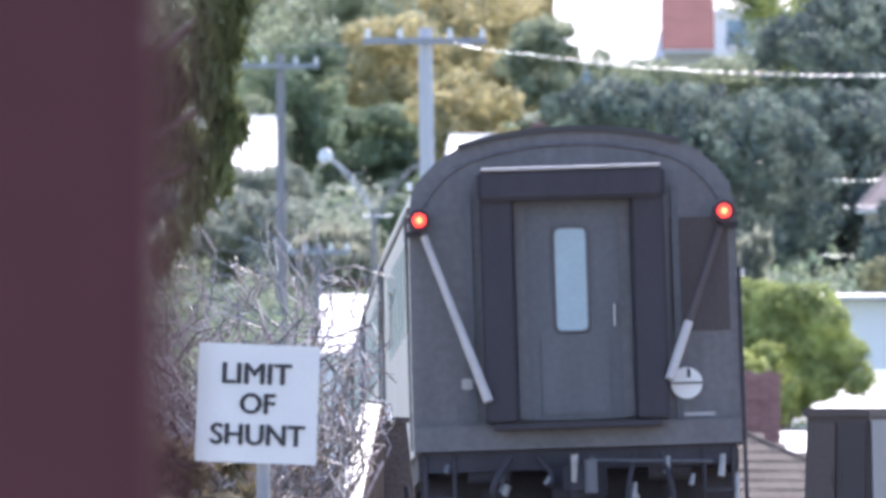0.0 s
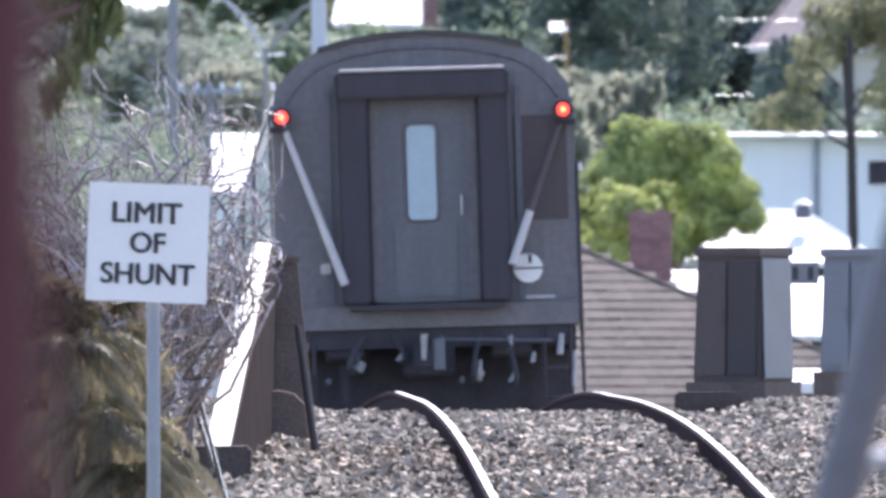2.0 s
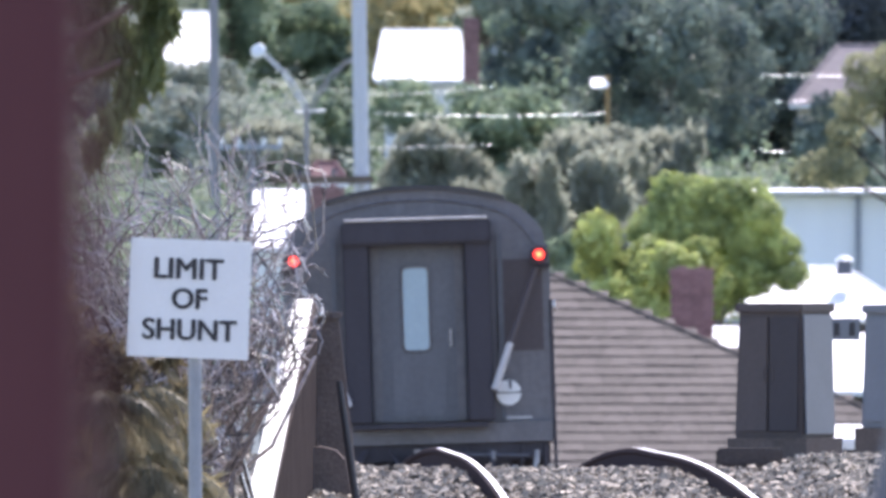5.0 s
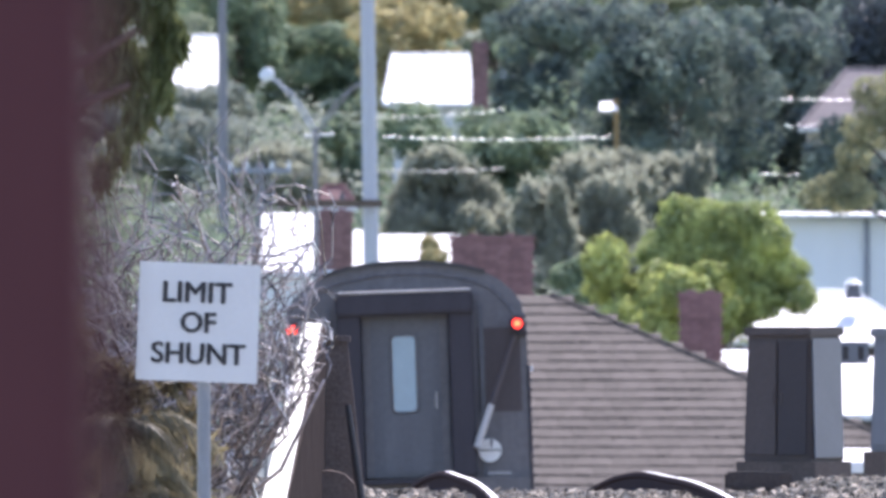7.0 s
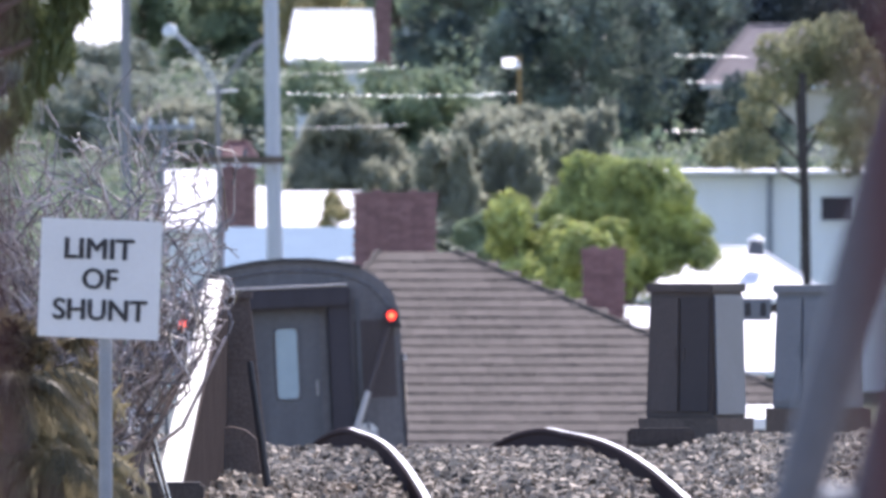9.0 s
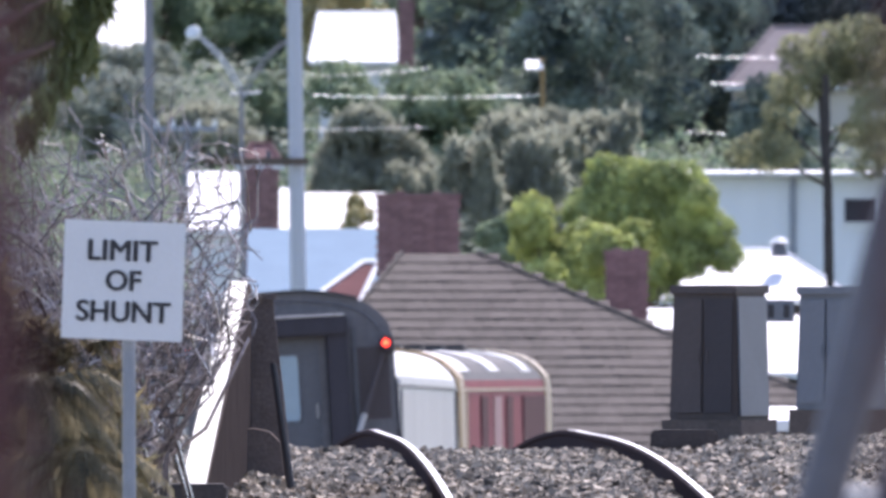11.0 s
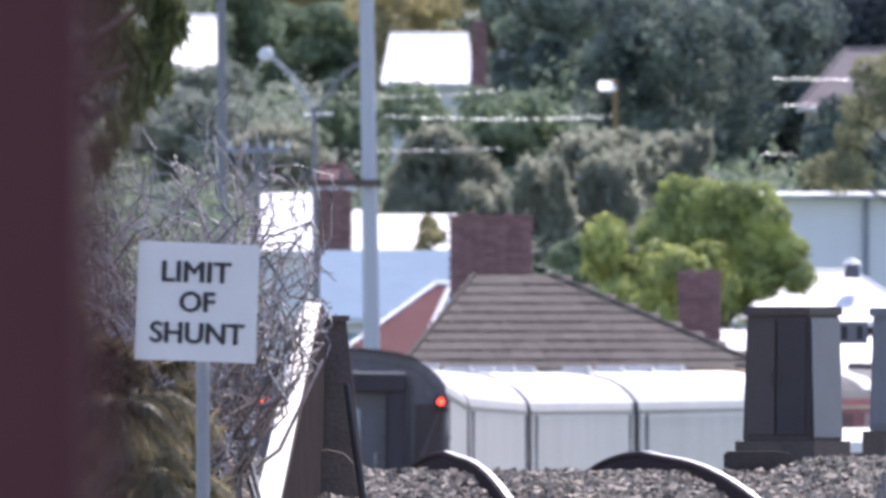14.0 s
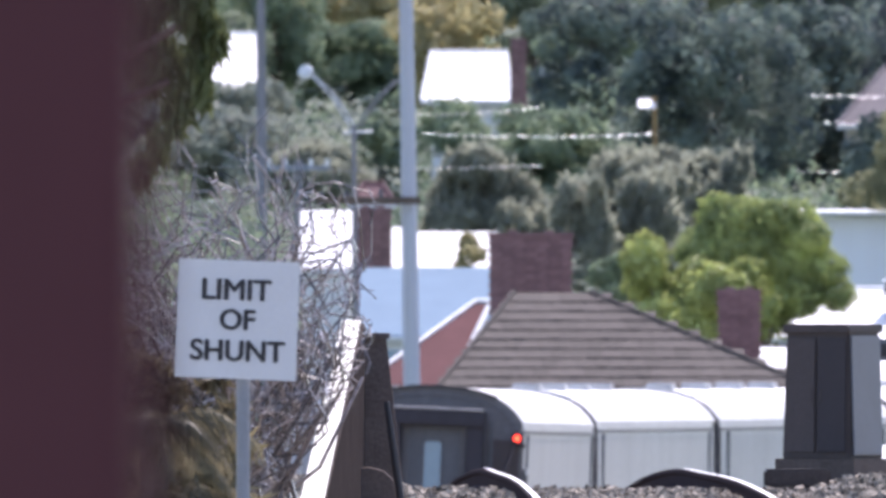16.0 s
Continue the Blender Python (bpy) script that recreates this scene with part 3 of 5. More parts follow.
def make_train():
    rear = make_car("rear_carriage", "grimy grey end carriage with red tail lamps and gangway", M_CARSIDE, M_CARROOF, M_CARGREY, M_CARDOOR, True)
    dress_tail(rear)
    TRAIN.append(rear)
    second = make_car("carriage", "pale silver carriage with a sunlit roof", M_CARSIDE, M_CARROOF, M_CARGREY, M_CARDOOR, False)
    TRAIN.append(second)
    for _ in range(2):
        TRAIN.append(copy_thing(second, Matrix.Identity(4)))
    red = make_car("maroon_carriage", "maroon carriage with cream edged ends and tan trim", M_REDCAR, M_ROOFDARK, M_REDDARK, M_CREAM, False, 14.9)
    part("end_arch", prism([(x * 1.02, z + 0.05) for x, z in HALF] + [(-x * 1.02, z + 0.05) for x, z in HALF[::-1][1:]]
                           + [(-x * 0.97, z - 0.06) for x, z in HALF] + [(x * 0.97, z - 0.06) for x, z in HALF[::-1][1:]], "y", -0.25, 0.5), M_CREAM, red, "cream arch round the end")
    part("end_arch", prism([(x * 1.03, z + 0.06) for x, z in HALF] + [(-x * 1.03, z + 0.06) for x, z in HALF[::-1][1:]]
                           + [(-x * 0.97, z - 0.06) for x, z in HALF] + [(x * 0.97, z - 0.06) for x, z in HALF[::-1][1:]], "y", -0.75, -0.3), M_TAN, red, "tan arch round the end")
    # pale patches put sunlit stretches onto the dark roof's shoulder
    shoulder = [(x * 1.012, z + 0.02) for x, z in HALF[4:9]]
    for y0, y1 in ((0.8, 2.6), (6.0, 7.6), (11.6, 12.8)):
        part("roof_highlight", prism(shoulder + [(x - 0.01, z - 0.03) for x, z in shoulder[::-1]], "y", y0, y1), M_CARROOF, red, "pale patch standing for sun on the roof shoulder")
    part("side_panel", box((0.03, 1.3, 2.0), (1.479, 5.9, 2.08)), M_FADED, red, "faded pink side panel")
    for y0, y1 in ((3.2, 4.3), (7.4, 8.4), (10.2, 14.2)):
        part("side_panel", box((0.03, y1 - y0, 2.0), (1.478, (y0 + y1) / 2, 2.08)), M_REDDARK, red, "dark maroon door and end panel")
    part("end_arch", prism([(x * 1.02, z + 0.05) for x, z in HALF] + [(-x * 1.02, z + 0.05) for x, z in HALF[::-1][1:]]
                           + [(-x * 0.97, z - 0.06) for x, z in HALF] + [(x * 0.97, z - 0.06) for x, z in HALF[::-1][1:]], "y", 14.3, 14.98), M_CREAM, red, "cream arch round the end")
    TRAIN.append(red)


# ---- sign ----
def text_mesh(word, width, height):
    cu = bpy.data.curves.new("word", "FONT")
    cu.body, cu.align_x, cu.extrude, cu.offset = word, "CENTER", 0.004, 0.0
    ob = bpy.data.objects.new("word", cu)
    scene.collection.objects.link(ob)
    bpy.context.view_layer.update()
    me = bpy.data.meshes.new_from_object(ob.evaluated_get(bpy.context.evaluated_depsgraph_get()))
    bpy.data.objects.remove(ob)
    co = np.array([v.co for v in me.vertices])
    lo, hi = co.min(0), co.max(0)
    co = (co - (lo + hi) / 2) * (width / (hi[0] - lo[0]), height / (hi[1] - lo[1]), 0.5)
    # a heavier stroke: the outline doubled a little to each side
    faces = [tuple(p.vertices) for p in me.polygons]
    bold = 0.005
    V, F = [], []
    for dx, dy in ((-1, 0), (1, 0), (0, -0.6), (0, 0.6)):
        k = len(V)
        V += [(x * (1 - 2 * bold / width) + dx * bold, y * (1 - bold / height) + dy * bold, z + 0.0004 * dx + 0.0002 * dy) for x, y, z in co]
        F += [tuple(i + k for i in f) for f in faces]
    out = bpy.data.meshes.new("lettering")
    out.from_pydata(V, [], F)
    return out


def make_sign():
    d = 125
    c = at(177, 494, d)
    sign = thing("shunt_sign", (c.x, c.y, land(c.x, d)), "white square railway sign with black lettering on a grey post", "sign")
    up = c.z - sign.location.z
    k = d / FOCAL
    tip = pose(0, 0, 0, 0, 2.2, 0)
    panel = part("panel", prism([(-0.298, -0.292), (0.298, -0.292), (0.298, 0.292), (-0.298, 0.292)], "y", -0.004, 0.004), M_SIGN, sign, "white sheet metal panel")
    panel.matrix_basis = Matrix.Translation((0, 0, up)) @ tip
    for word, v, w, h, u in (("LIMIT", 441, 124, 37, 174), ("OF", 494, 64, 37, 177), ("SHUNT", 549, 168, 38, 179)):
        ob = finish("lettering", text_mesh(word, w * k, h * k), M_BLACK, panel, "black words " + word)
        ob.matrix_basis = pose((u - 177) * k, -0.007, -(v - 494) * k, 90, 0, 0)
    part("back_rail", box((0.5, 0.02, 0.04), (0, 0.016, 0.1)), M_GALV, panel)
    part("post", rod((0.03, 0.06, 0), (0.025, 0.06, up + 0.2), 0.033, seg=14), M_GALV, sign, "grey galvanised tube", smooth=False)


# ---- foreground ----
def make_near_posts():
    post = thing("maroon_post", (-0.372, 12, -0.9), "dark maroon painted post close to the camera", "post")
    part("shaft", box((0.32, 0.12, 6.0), (0, 0, 3.0)), M_MAROON, post, bevel=0.01)
    part("footing", box((0.4, 0.3, 0.2), (0, 0, 0.02)), M_CONC, post)
    other = thing("maroon_post", (0.36, 12, -0.9), "dark maroon painted post close to the camera", "post")
    part("shaft", box((0.32, 0.12, 6.0), (0, 0, 3.0)), M_MAROON, other, bevel=0.01)
    part("footing", box((0.4, 0.3, 0.2), (0, 0, 0.02)), M_CONC, other)
    a, b = at(1395, 882, 45), at(1520, 420, 45)
    way = (b - a).normalized()
    stay = thing("leaning_pole", (0, 0, 0), "dark grey leaning steel pole with a second brace", "pole")
    foot = a + way * ((land(a.x, 45) - a.z) / way.z)
    stay.location = foot
    part("pole", rod((0, 0, -0.1), (a - foot) + way * 2.2, 0.042), M_DARKPIPE, stay)
    off = Vector((0.12, 0.3, 0))
    part("brace", rod(off + Vector((0, 0, -0.1)), (a - foot) + way * 2.2 + off + Vector((0.02, 0, 0)), 0.03), M_DARKPIPE, stay)
    part("clamp", rod((a - foot), (a - foot) + off * 0.9, 0.02), M_GALV, stay)


# ---- leaves, twigs and trees ----
def leaves_mesh(name, clumps, count, size, rng, droop=0.0, long=1.0):
    """Small leaf blades scattered in the shells of the clumps (x, y, z, rx, ry, rz)."""
    cl = np.array(clumps, float)
    vol = (cl[:, 3] * cl[:, 5]) ** 1.0
    pick = rng.choice(len(cl), count, p=vol / vol.sum())
    dirs = rng.normal(size=(count, 3))
    dirs /= np.linalg.norm(dirs, axis=1)[:, None]
    rad = rng.uniform(0.5, 1.05, count) ** 0.5
    wob = np.array([noise.noise((dx * 2.3 + p * 3.1, dy * 2.3, dz * 2.3)) for (dx, dy, dz), p in zip(dirs, pick)])
    pos = cl[pick, :3] + dirs * cl[pick, 3:] * (rad * (1 + 0.35 * wob))[:, None]
    n = dirs * (0.6 if droop else 0.95) + rng.normal(size=(count, 3)) * (0.7 if droop else 0.42)
    n /= np.linalg.norm(n, axis=1)[:, None]
    a = np.cross(n, rng.normal(size=(count, 3)))
    if droop:
        a[:, 2] -= droop
    a /= np.linalg.norm(a, axis=1)[:, None]
    b = np.cross(n, a)
    b /= np.linalg.norm(b, axis=1)[:, None]
    s = size * rng.uniform(0.5, 1.3, count)[:, None]
    A, B = a * s * long, b * s * 0.6
    V = np.stack([pos - A, pos + B * 0.8 - A * 0.1 + n * s * 0.1, pos + A, pos - B * 0.8 - A * 0.1 + n * s * 0.1], 1).reshape(-1, 3)
    F = np.arange(count * 4).reshape(-1, 4)
    me = bpy.data.meshes.new(name)
    me.from_pydata(V.tolist(), [], F.tolist())
    return me


def make_tree(seed, label, leaf, wide, crown_lo, crown_hi, count, size, loc, clumps=16, lean=0.0, deep=None, name="tree", category="tree", feather=False):
    """Tapered trunk, limbs, and a ragged crown of many leaf sprays."""
    rng = np.random.default_rng(seed)
    tree = thing(name, loc, label, category)
    mid, hi = (crown_lo + crown_hi) / 2, (crown_hi - crown_lo) / 2
    deep = deep or wide
    cl = []
    for i in range(clumps):
        f = rng.uniform(-0.85, 0.8)
        span = math.sqrt(max(0.1, 1 - f * f))
        ang = rng.uniform(0, 2 * math.pi)
        r = rng.uniform(0.2, 0.85) * span
        q = rng.uniform(0.14, 0.3) if clumps > 30 else rng.uniform(0.26, 0.5)
        cl.append((lean * f + math.cos(ang) * r * wide, math.sin(ang) * r * deep, mid + f * hi * 0.85, wide * q, deep * q, hi * q * 0.85))
    trunk_r = 0.009 * crown_hi + 0.03
    bm = rod((0, 0, -0.3), (lean * 0.2, 0, mid), trunk_r, trunk_r * 0.55, 9)
    for c in cl[:9]:
        rod((lean * 0.1, 0, crown_lo * 0.8 + (mid - crown_lo) * 0.3), c[:3], trunk_r * 0.4, trunk_r * 0.12, 6, bm)
    part("trunk", bm, M_BARK, tree)
    finish("crown", leaves_mesh("crown", cl, count, size, rng, -1.3 if feather else 0.0, 2.2 if feather else 1.0), leaf, tree)
    return tree


def twig_mesh(name, roots, rng, depth=5, length=0.5, r0=0.02, spread=0.6, limit=99, high=0.0):
    V, F = [], []
    def seg(a, b, r1, r2):
        w = (b - a).normalized()
        p = w.orthogonal().normalized()
        q = w.cross(p)
        k = len(V)
        for c, r in ((a, r1), (b, r2)):
            for i in range(3):
                an = i * 2.094
                V.append(tuple(c + (p * math.cos(an) + q * math.sin(an)) * r))
        for i in range(3):
            j = (i + 1) % 3
            F.append((k + i, k + j, k + 3 + j, k + 3 + i))
    def grow(a, way, ln, r, level):
        b = a + way * ln
        if b.x > limit + 0.75 * min(0.0, b.z - high + 0.3):
            return
        m = a.lerp(b, 0.5) + Vector(rng.normal(size=3) * ln * 0.12)
        seg(a, m, r, r * 0.85), seg(m, b, r * 0.85, r * 0.7)
        if level == 0:
            return
        for i in range(3 if level > 2 else 2):
            w = (way + Vector(rng.normal(size=3)) * spread + Vector((0, 0, 0.1))).normalized()
            grow(a.lerp(b, rng.uniform(0.55, 1.0)), w, ln * rng.uniform(0.6, 0.85), r * 0.74, level - 1)
    for a, way in roots:
        grow(Vector(a), Vector(way).normalized(), length, r0, depth)
    me = bpy.data.meshes.new(name)
    me.from_pydata(V, [], F)
    return me


def make_palm(u, v, d, seed, reach):
    """Small palm: a rough trunk and a crown of arching fronds with narrow hanging leaflets."""
    rng = np.random.default_rng(seed)
    c = at(u, v, d)
    g = land(c.x, d)
    palm = thing("palm", (c.x, d, g), "small shaggy palm with arching olive and dry tan fronds", "palm", "lineside palms")
    h = c.z - g
    bm = bmesh.new()
    for i in range(6):
        rod((0, 0, h * i / 6 - 0.05), (0, 0, h * (i + 1) / 6), 0.075, 0.06, 9, bm)
    part("trunk", bm, M_BARK, palm)
    for i in range(22):
        ang, rise = i * 2.399 + rng.uniform(-0.2, 0.2), rng.uniform(-0.3, 0.75)
        ln = reach * rng.uniform(0.7, 1.1)
        out = Vector((math.cos(ang), math.sin(ang) * 0.8, 0))
        across = Vector((-out.y, out.x, 0)).normalized()
        V, F, last = [], [], None
        for k in range(27):
            f = k / 26
            p = Vector((0, 0, h)) + out * ln * f * (1 - 0.12 * f) + Vector((0, 0, ln * (rise * f - (0.5 + 0.5 * rise) * f * f)))
            if last is not None:
                n = len(V)
                V += [tuple(last + across * 0.006), tuple(last - across * 0.006), tuple(p - across * 0.005), tuple(p + across * 0.005)]
                F.append((n, n + 1, n + 2, n + 3))
                way = (p - last).normalized()
                for side in (-1, 1):
                    tip = ln * 0.34 * (1 - 0.75 * abs(f - 0.4)) * rng.uniform(0.8, 1.15)
                    leaf = (across * side * 0.75 + way * 0.75 + Vector((0, 0, -0.28 - 0.35 * f + rng.uniform(-0.15, 0.15)))).normalized()
                    n = len(V)
                    mid = p + leaf * tip * 0.5 + Vector((0, 0, 0.02))
                    V += [tuple(p), tuple(mid + way * 0.0085), tuple(p + leaf * tip - Vector((0, 0, 0.03))), tuple(mid - way * 0.0085)]
                    F.append((n, n + 1, n + 2, n + 3))
            last = p
        me = bpy.data.meshes.new("frond")
        me.from_pydata(V, [], F)
        finish("frond", me, L_PALM, palm)


def make_left_growth():
    rng = np.random.default_rng(11)
    d = 138
    base = at(150, 800, d)
    g = land(base.x, d)
    bush = thing("bare_bush", (base.x, d, g), "leafless thorny grey bush with glinting twigs", "bush")
    for i in range(29):
        x = -1.05 + i * 0.056
        root = ((x, rng.uniform(-0.4, 0.4), 0), (rng.uniform(-0.3, 0.32) - 0.15 * x, rng.uniform(-0.25, 0.25), 1))
        finish("branch", twig_mesh("branch", [root], rng, 5, rng.uniform(0.9, 1.2), 0.02, 0.74, 0.84, at(0, 480, d).z - g), M_TWIG, bush)
    d = 133
    c = at(95, 800, d)
    g = land(c.x, d)
    dry = thing("shrub", (c.x, d, g), "brown-green scrubby shrub with dry grassy tufts", "shrub")
    cl = [(-0.3, 0, 0.5, 0.3, 0.25, 0.5)]
    for u, v, rx, rz in ((20, 880, 90, 70), (110, 860, 70, 60), (170, 900, 50, 50), (185, 720, 30, 20), (165, 650, 26, 16), (130, 600, 30, 18), (195, 830, 34, 22), (60, 760, 80, 50), (140, 790, 50, 30), (0, 690, 80, 50), (90, 690, 60, 35), (-40, 610, 90, 60), (40, 610, 50, 35), (-120, 520, 90, 90), (-150, 760, 120, 120)):
        p = at(u, v, d)
        cl.append((p.x - c.x, rng.uniform(-0.15, 0.15), p.z - g, rx * d / FOCAL, 0.12, rz * d / FOCAL))
    finish("tuft", leaves_mesh("tuft", cl, 7500, 0.034, rng, 0.25, 3.0), L_DRY, dry)
    finish("stem", twig_mesh("stem", [((-0.3, 0, 0), (0.1, 0, 1)), ((-0.1, 0, 0), (-0.05, 0, 1))], rng, 3, 0.6, 0.01), M_TWIG, dry)
    for u, v, seed, reach in ((30, 680, 5, 0.56), (90, 810, 6, 0.62), (150, 900, 7, 0.5)):
        make_palm(u, v, 130.5, seed, reach)
    d = 108
    g = land(-3.2, d)
    hang = thing("overhanging_tree", (-3.2, d, g), "dark tree with drooping narrow leaves", "tree")
    bm = rod((0, 0, -0.2), (0.05, 0, 4.6), 0.14, 0.07)
    for z, x in ((3.7, 1.6), (3.4, 1.45), (4.2, 1.7)):
        rod((0.05, 0, 2.8), (x, 0, z), 0.05, 0.015, 7, bm)
    part("trunk", bm, M_BARK, hang)
    cl = []
    for u, v, r in ((105, -150, 52), (92, -75, 44), (128, -5, 34), (100, 52, 34), (115, 98, 20), (68, 128, 30), (25, 40, 48), (40, 188, 20), (0, -60, 60), (8, 236, 20), (115, -230, 56)):
        p = at(u, v, d)
        k = d / FOCAL
        cl.append((p.x + 3.2, rng.uniform(-0.1, 0.1), p.z - g, r * k * 0.8, 0.1, r * k * 1.1))
    finish("crown", leaves_mesh("crown", cl, 3600, 0.026, rng, 2.0, 3.0), L_FROND, hang)


# ---- lineside things ----
def make_wing_wall():
    """Low wall whose white coping slopes down towards the viewer."""
    far, near = 172, 158
    ft, nt_ = at(404, 500, far), at(325, 860, near)
    wall = thing("wing_wall", (0, 0, 0), "grimy brown retaining wall with a sloping white coping", "wall", kind="structure")
    zb = -0.8
    bm = bmesh.new()
    pts = [(ft.x, far, ft.z), (nt_.x, near, nt_.z), (nt_.x, near, zb), (ft.x, far, zb)]
    face = [bm.verts.new(p) for p in pts]
    backv = [bm.verts.new((p[0] - 0.15, p[1], p[2])) for p in pts]
    bm.faces.new(face), bm.faces.new(backv[::-1])
    for i in range(4):
        j = (i + 1) % 4
        bm.faces.new((face[i], face[j], backv[j], backv[i]))
    # face toned darker than the pier to read as shaded
    part("wall_body", bm, M_WALLSIDE, wall, "brown wall face darkened as if in shade")
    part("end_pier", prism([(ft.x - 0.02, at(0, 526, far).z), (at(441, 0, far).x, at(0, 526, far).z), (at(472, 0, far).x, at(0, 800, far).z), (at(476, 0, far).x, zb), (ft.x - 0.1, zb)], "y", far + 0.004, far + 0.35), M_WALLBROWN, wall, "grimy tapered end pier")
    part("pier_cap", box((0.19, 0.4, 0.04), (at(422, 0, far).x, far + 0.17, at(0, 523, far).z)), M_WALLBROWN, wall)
    bm = bmesh.new()
    a = [(ft.x - 0.155, far, ft.z + 0.02), (ft.x - 0.03, far, ft.z + 0.02), (nt_.x - 0.01, near, nt_.z + 0.02), (nt_.x - 0.16, near, nt_.z + 0.02)]
    top = [bm.verts.new(p) for p in a]
    low = [bm.verts.new((p[0], p[1] + 0.02, p[2] - 0.06)) for p in a]
    bm.faces.new(top), bm.faces.new(low[::-1])
    for i in range(4):
        j = (i + 1) % 4
        bm.faces.new((top[i], top[j], low[j], low[i]))
    part("coping", bm, M_COPING, wall, "sunlit white painted coping")
    c = at(284, 882, 157.2)
    butt = thing("timber_block", (c.x + 0.02, 157.2, land(c.x, 157.2)), "short black old timber at the wall's foot", "timber")
    part("beam", box((0.42, 0.5, c.z + 0.1 - butt.location.z + 0.1), (0.04, 0, (c.z - butt.location.z) / 2)), M_TRUNK, butt, bevel=0.02)
    c = at(405, 800, 171)
    blk = thing("concrete_block", (c.x, 171, land(c.x, 171)), "rounded brown concrete block beside the ballast", "block")
    h = c.z + 0.17 - blk.location.z
    part("body", prism([(-0.22, -0.1), (0.24, -0.1), (0.19, h * 0.75), (0.12, h * 0.94), (0.02, h), (-0.14, h * 0.97), (-0.19, h * 0.8)], "y", -0.3, 0.3), M_WALLBROWN, blk)
    a, b = at(442, 640, 168), at(478, 812, 168)
    post = thing("dark_post", (b.x, 168, b.z), "thin black leaning post at the wall end", "post")
    part("shaft", rod((0, 0, -0.3), a - b, 0.03, 0.02, 8), M_BLACK, post)


def make_cabinets():
    for u0, u1, v0, v1, d, light in ((1152, 1312, 502, 740, 200, False), (1377, 1520, 504, 722, 206, True)):
        c, lo = at((u0 + u1) / 2, v0, d), at((u0 + u1) / 2, v1, d)
        w, h = (u1 - u0) * d / FOCAL, c.z - lo.z
        cab = thing("equipment_cabinet", (c.x, d, lo.z), "pale grey metal lineside equipment cabinet" if light else "dark grey-brown metal lineside cabinet with a flat cap", "cabinet", "lineside cabinets")
        body = M_CABLIGHT if light else M_CAB
        turn = pose(0, 0, 0, 0, 0, -24)
        part("plinth", box((w * 0.95, 0.72, 0.4), (0.0, 0, -0.2), turn=turn), M_SLEEPER, cab, "dark timber plinth")
        shell = box((w * 0.74, 0.6, h - 0.05), (0, 0, (h - 0.05) / 2), turn=turn)
        for v in shell.verts:
            if v.co.z < h / 2:
                v.co.x, v.co.y = v.co.x * 1.1, v.co.y * 1.06
        part("body", shell, body, cab, bevel=0.01)
        part("cap", box((w * 0.8, 0.68, 0.07), (0, 0, h - 0.035), turn=turn), M_CAB if not light else body, cab, bevel=0.01)
        for s in (-1, 1):
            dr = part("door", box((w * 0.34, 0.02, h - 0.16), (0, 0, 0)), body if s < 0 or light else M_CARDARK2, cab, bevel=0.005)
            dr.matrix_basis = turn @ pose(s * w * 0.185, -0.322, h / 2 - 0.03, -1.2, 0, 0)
            part("door_handle", box((0.012, 0.012, 0.1), (-s * w * 0.13, -0.014, 0)), body, dr)
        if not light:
            # paler tone stands for the light on the cabinet's right side
            sidep = part("side_panel", box((0.015, 0.56, h - 0.12), (0, 0, 0)), M_CABLIGHT, cab, "side panel toned paler for the light on that side", bevel=0.004)
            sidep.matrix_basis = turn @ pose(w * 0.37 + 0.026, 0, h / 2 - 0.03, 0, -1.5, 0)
    c = at(1337, 548, 214)
    plate = thing("number_plate", (c.x, 214, land(c.x, 214)), "small pale marker plate with two dark bars", "sign")
    up = c.z - plate.location.z
    pl = part("plate", box((0.26, 0.012, 0.18), (0, 0, up)), M_CABLIGHT, plate)
    for i in (-1, 1):
        part("bar", box((0.05, 0.008, 0.11), (i * 0.065, -0.012, up)), M_BLACK, pl)
    part("post", rod((-0.12, 0.03, -0.1), (-0.12, 0.03, up), 0.02), M_GALV, plate)
    # timber on the bank under the cabinets
    c = at(1200, 770, 199)
    tie = thing("timber_sleeper", (c.x - 0.25, 197.5, c.z), "dark old timber lying on the bank", "timber")
    part("beam", box((0.52, 0.24, 0.15), (0.1, 0, -0.01)), M_TRUNK, tie, bevel=0.02)


# ---- buildings ----
def brick_stack(parent, w, dpt, h, course=0.09):
    core = part("core", box((w - 0.03, dpt - 0.03, h), (0, 0, h / 2)), M_MORTAR, parent)
    me = bpy.data.meshes.new("brick")
    bm = box((0.225, 0.1, course - 0.012))
    bmesh.ops.bevel(bm, geom=list(bm.edges), offset=0.004, segments=1, affect="EDGES")
    bm.to_mesh(me)
    bm.free()
    me.materials.append(M_BRICK)
    for r in range(int(h / course)):
        n = max(2, round(w / 0.24))
        for i in range(n):
            o = new("brick", me)
            o.parent = parent
            x = -w / 2 + (i + 0.5) * w / n + (0.03 if r % 2 else -0.03)
            o.location, o.scale = (x, -dpt / 2 + 0.03, (r + 0.5) * course), (w / n / 0.24, 1, 1)
    for z, g in ((h - 0.05, 1.06), (h - 0.2, 1.03)):
        part("cap_course", box((w * g, dpt * g, 0.09), (0, 0, z)), M_BRICK, parent, bevel=0.01)


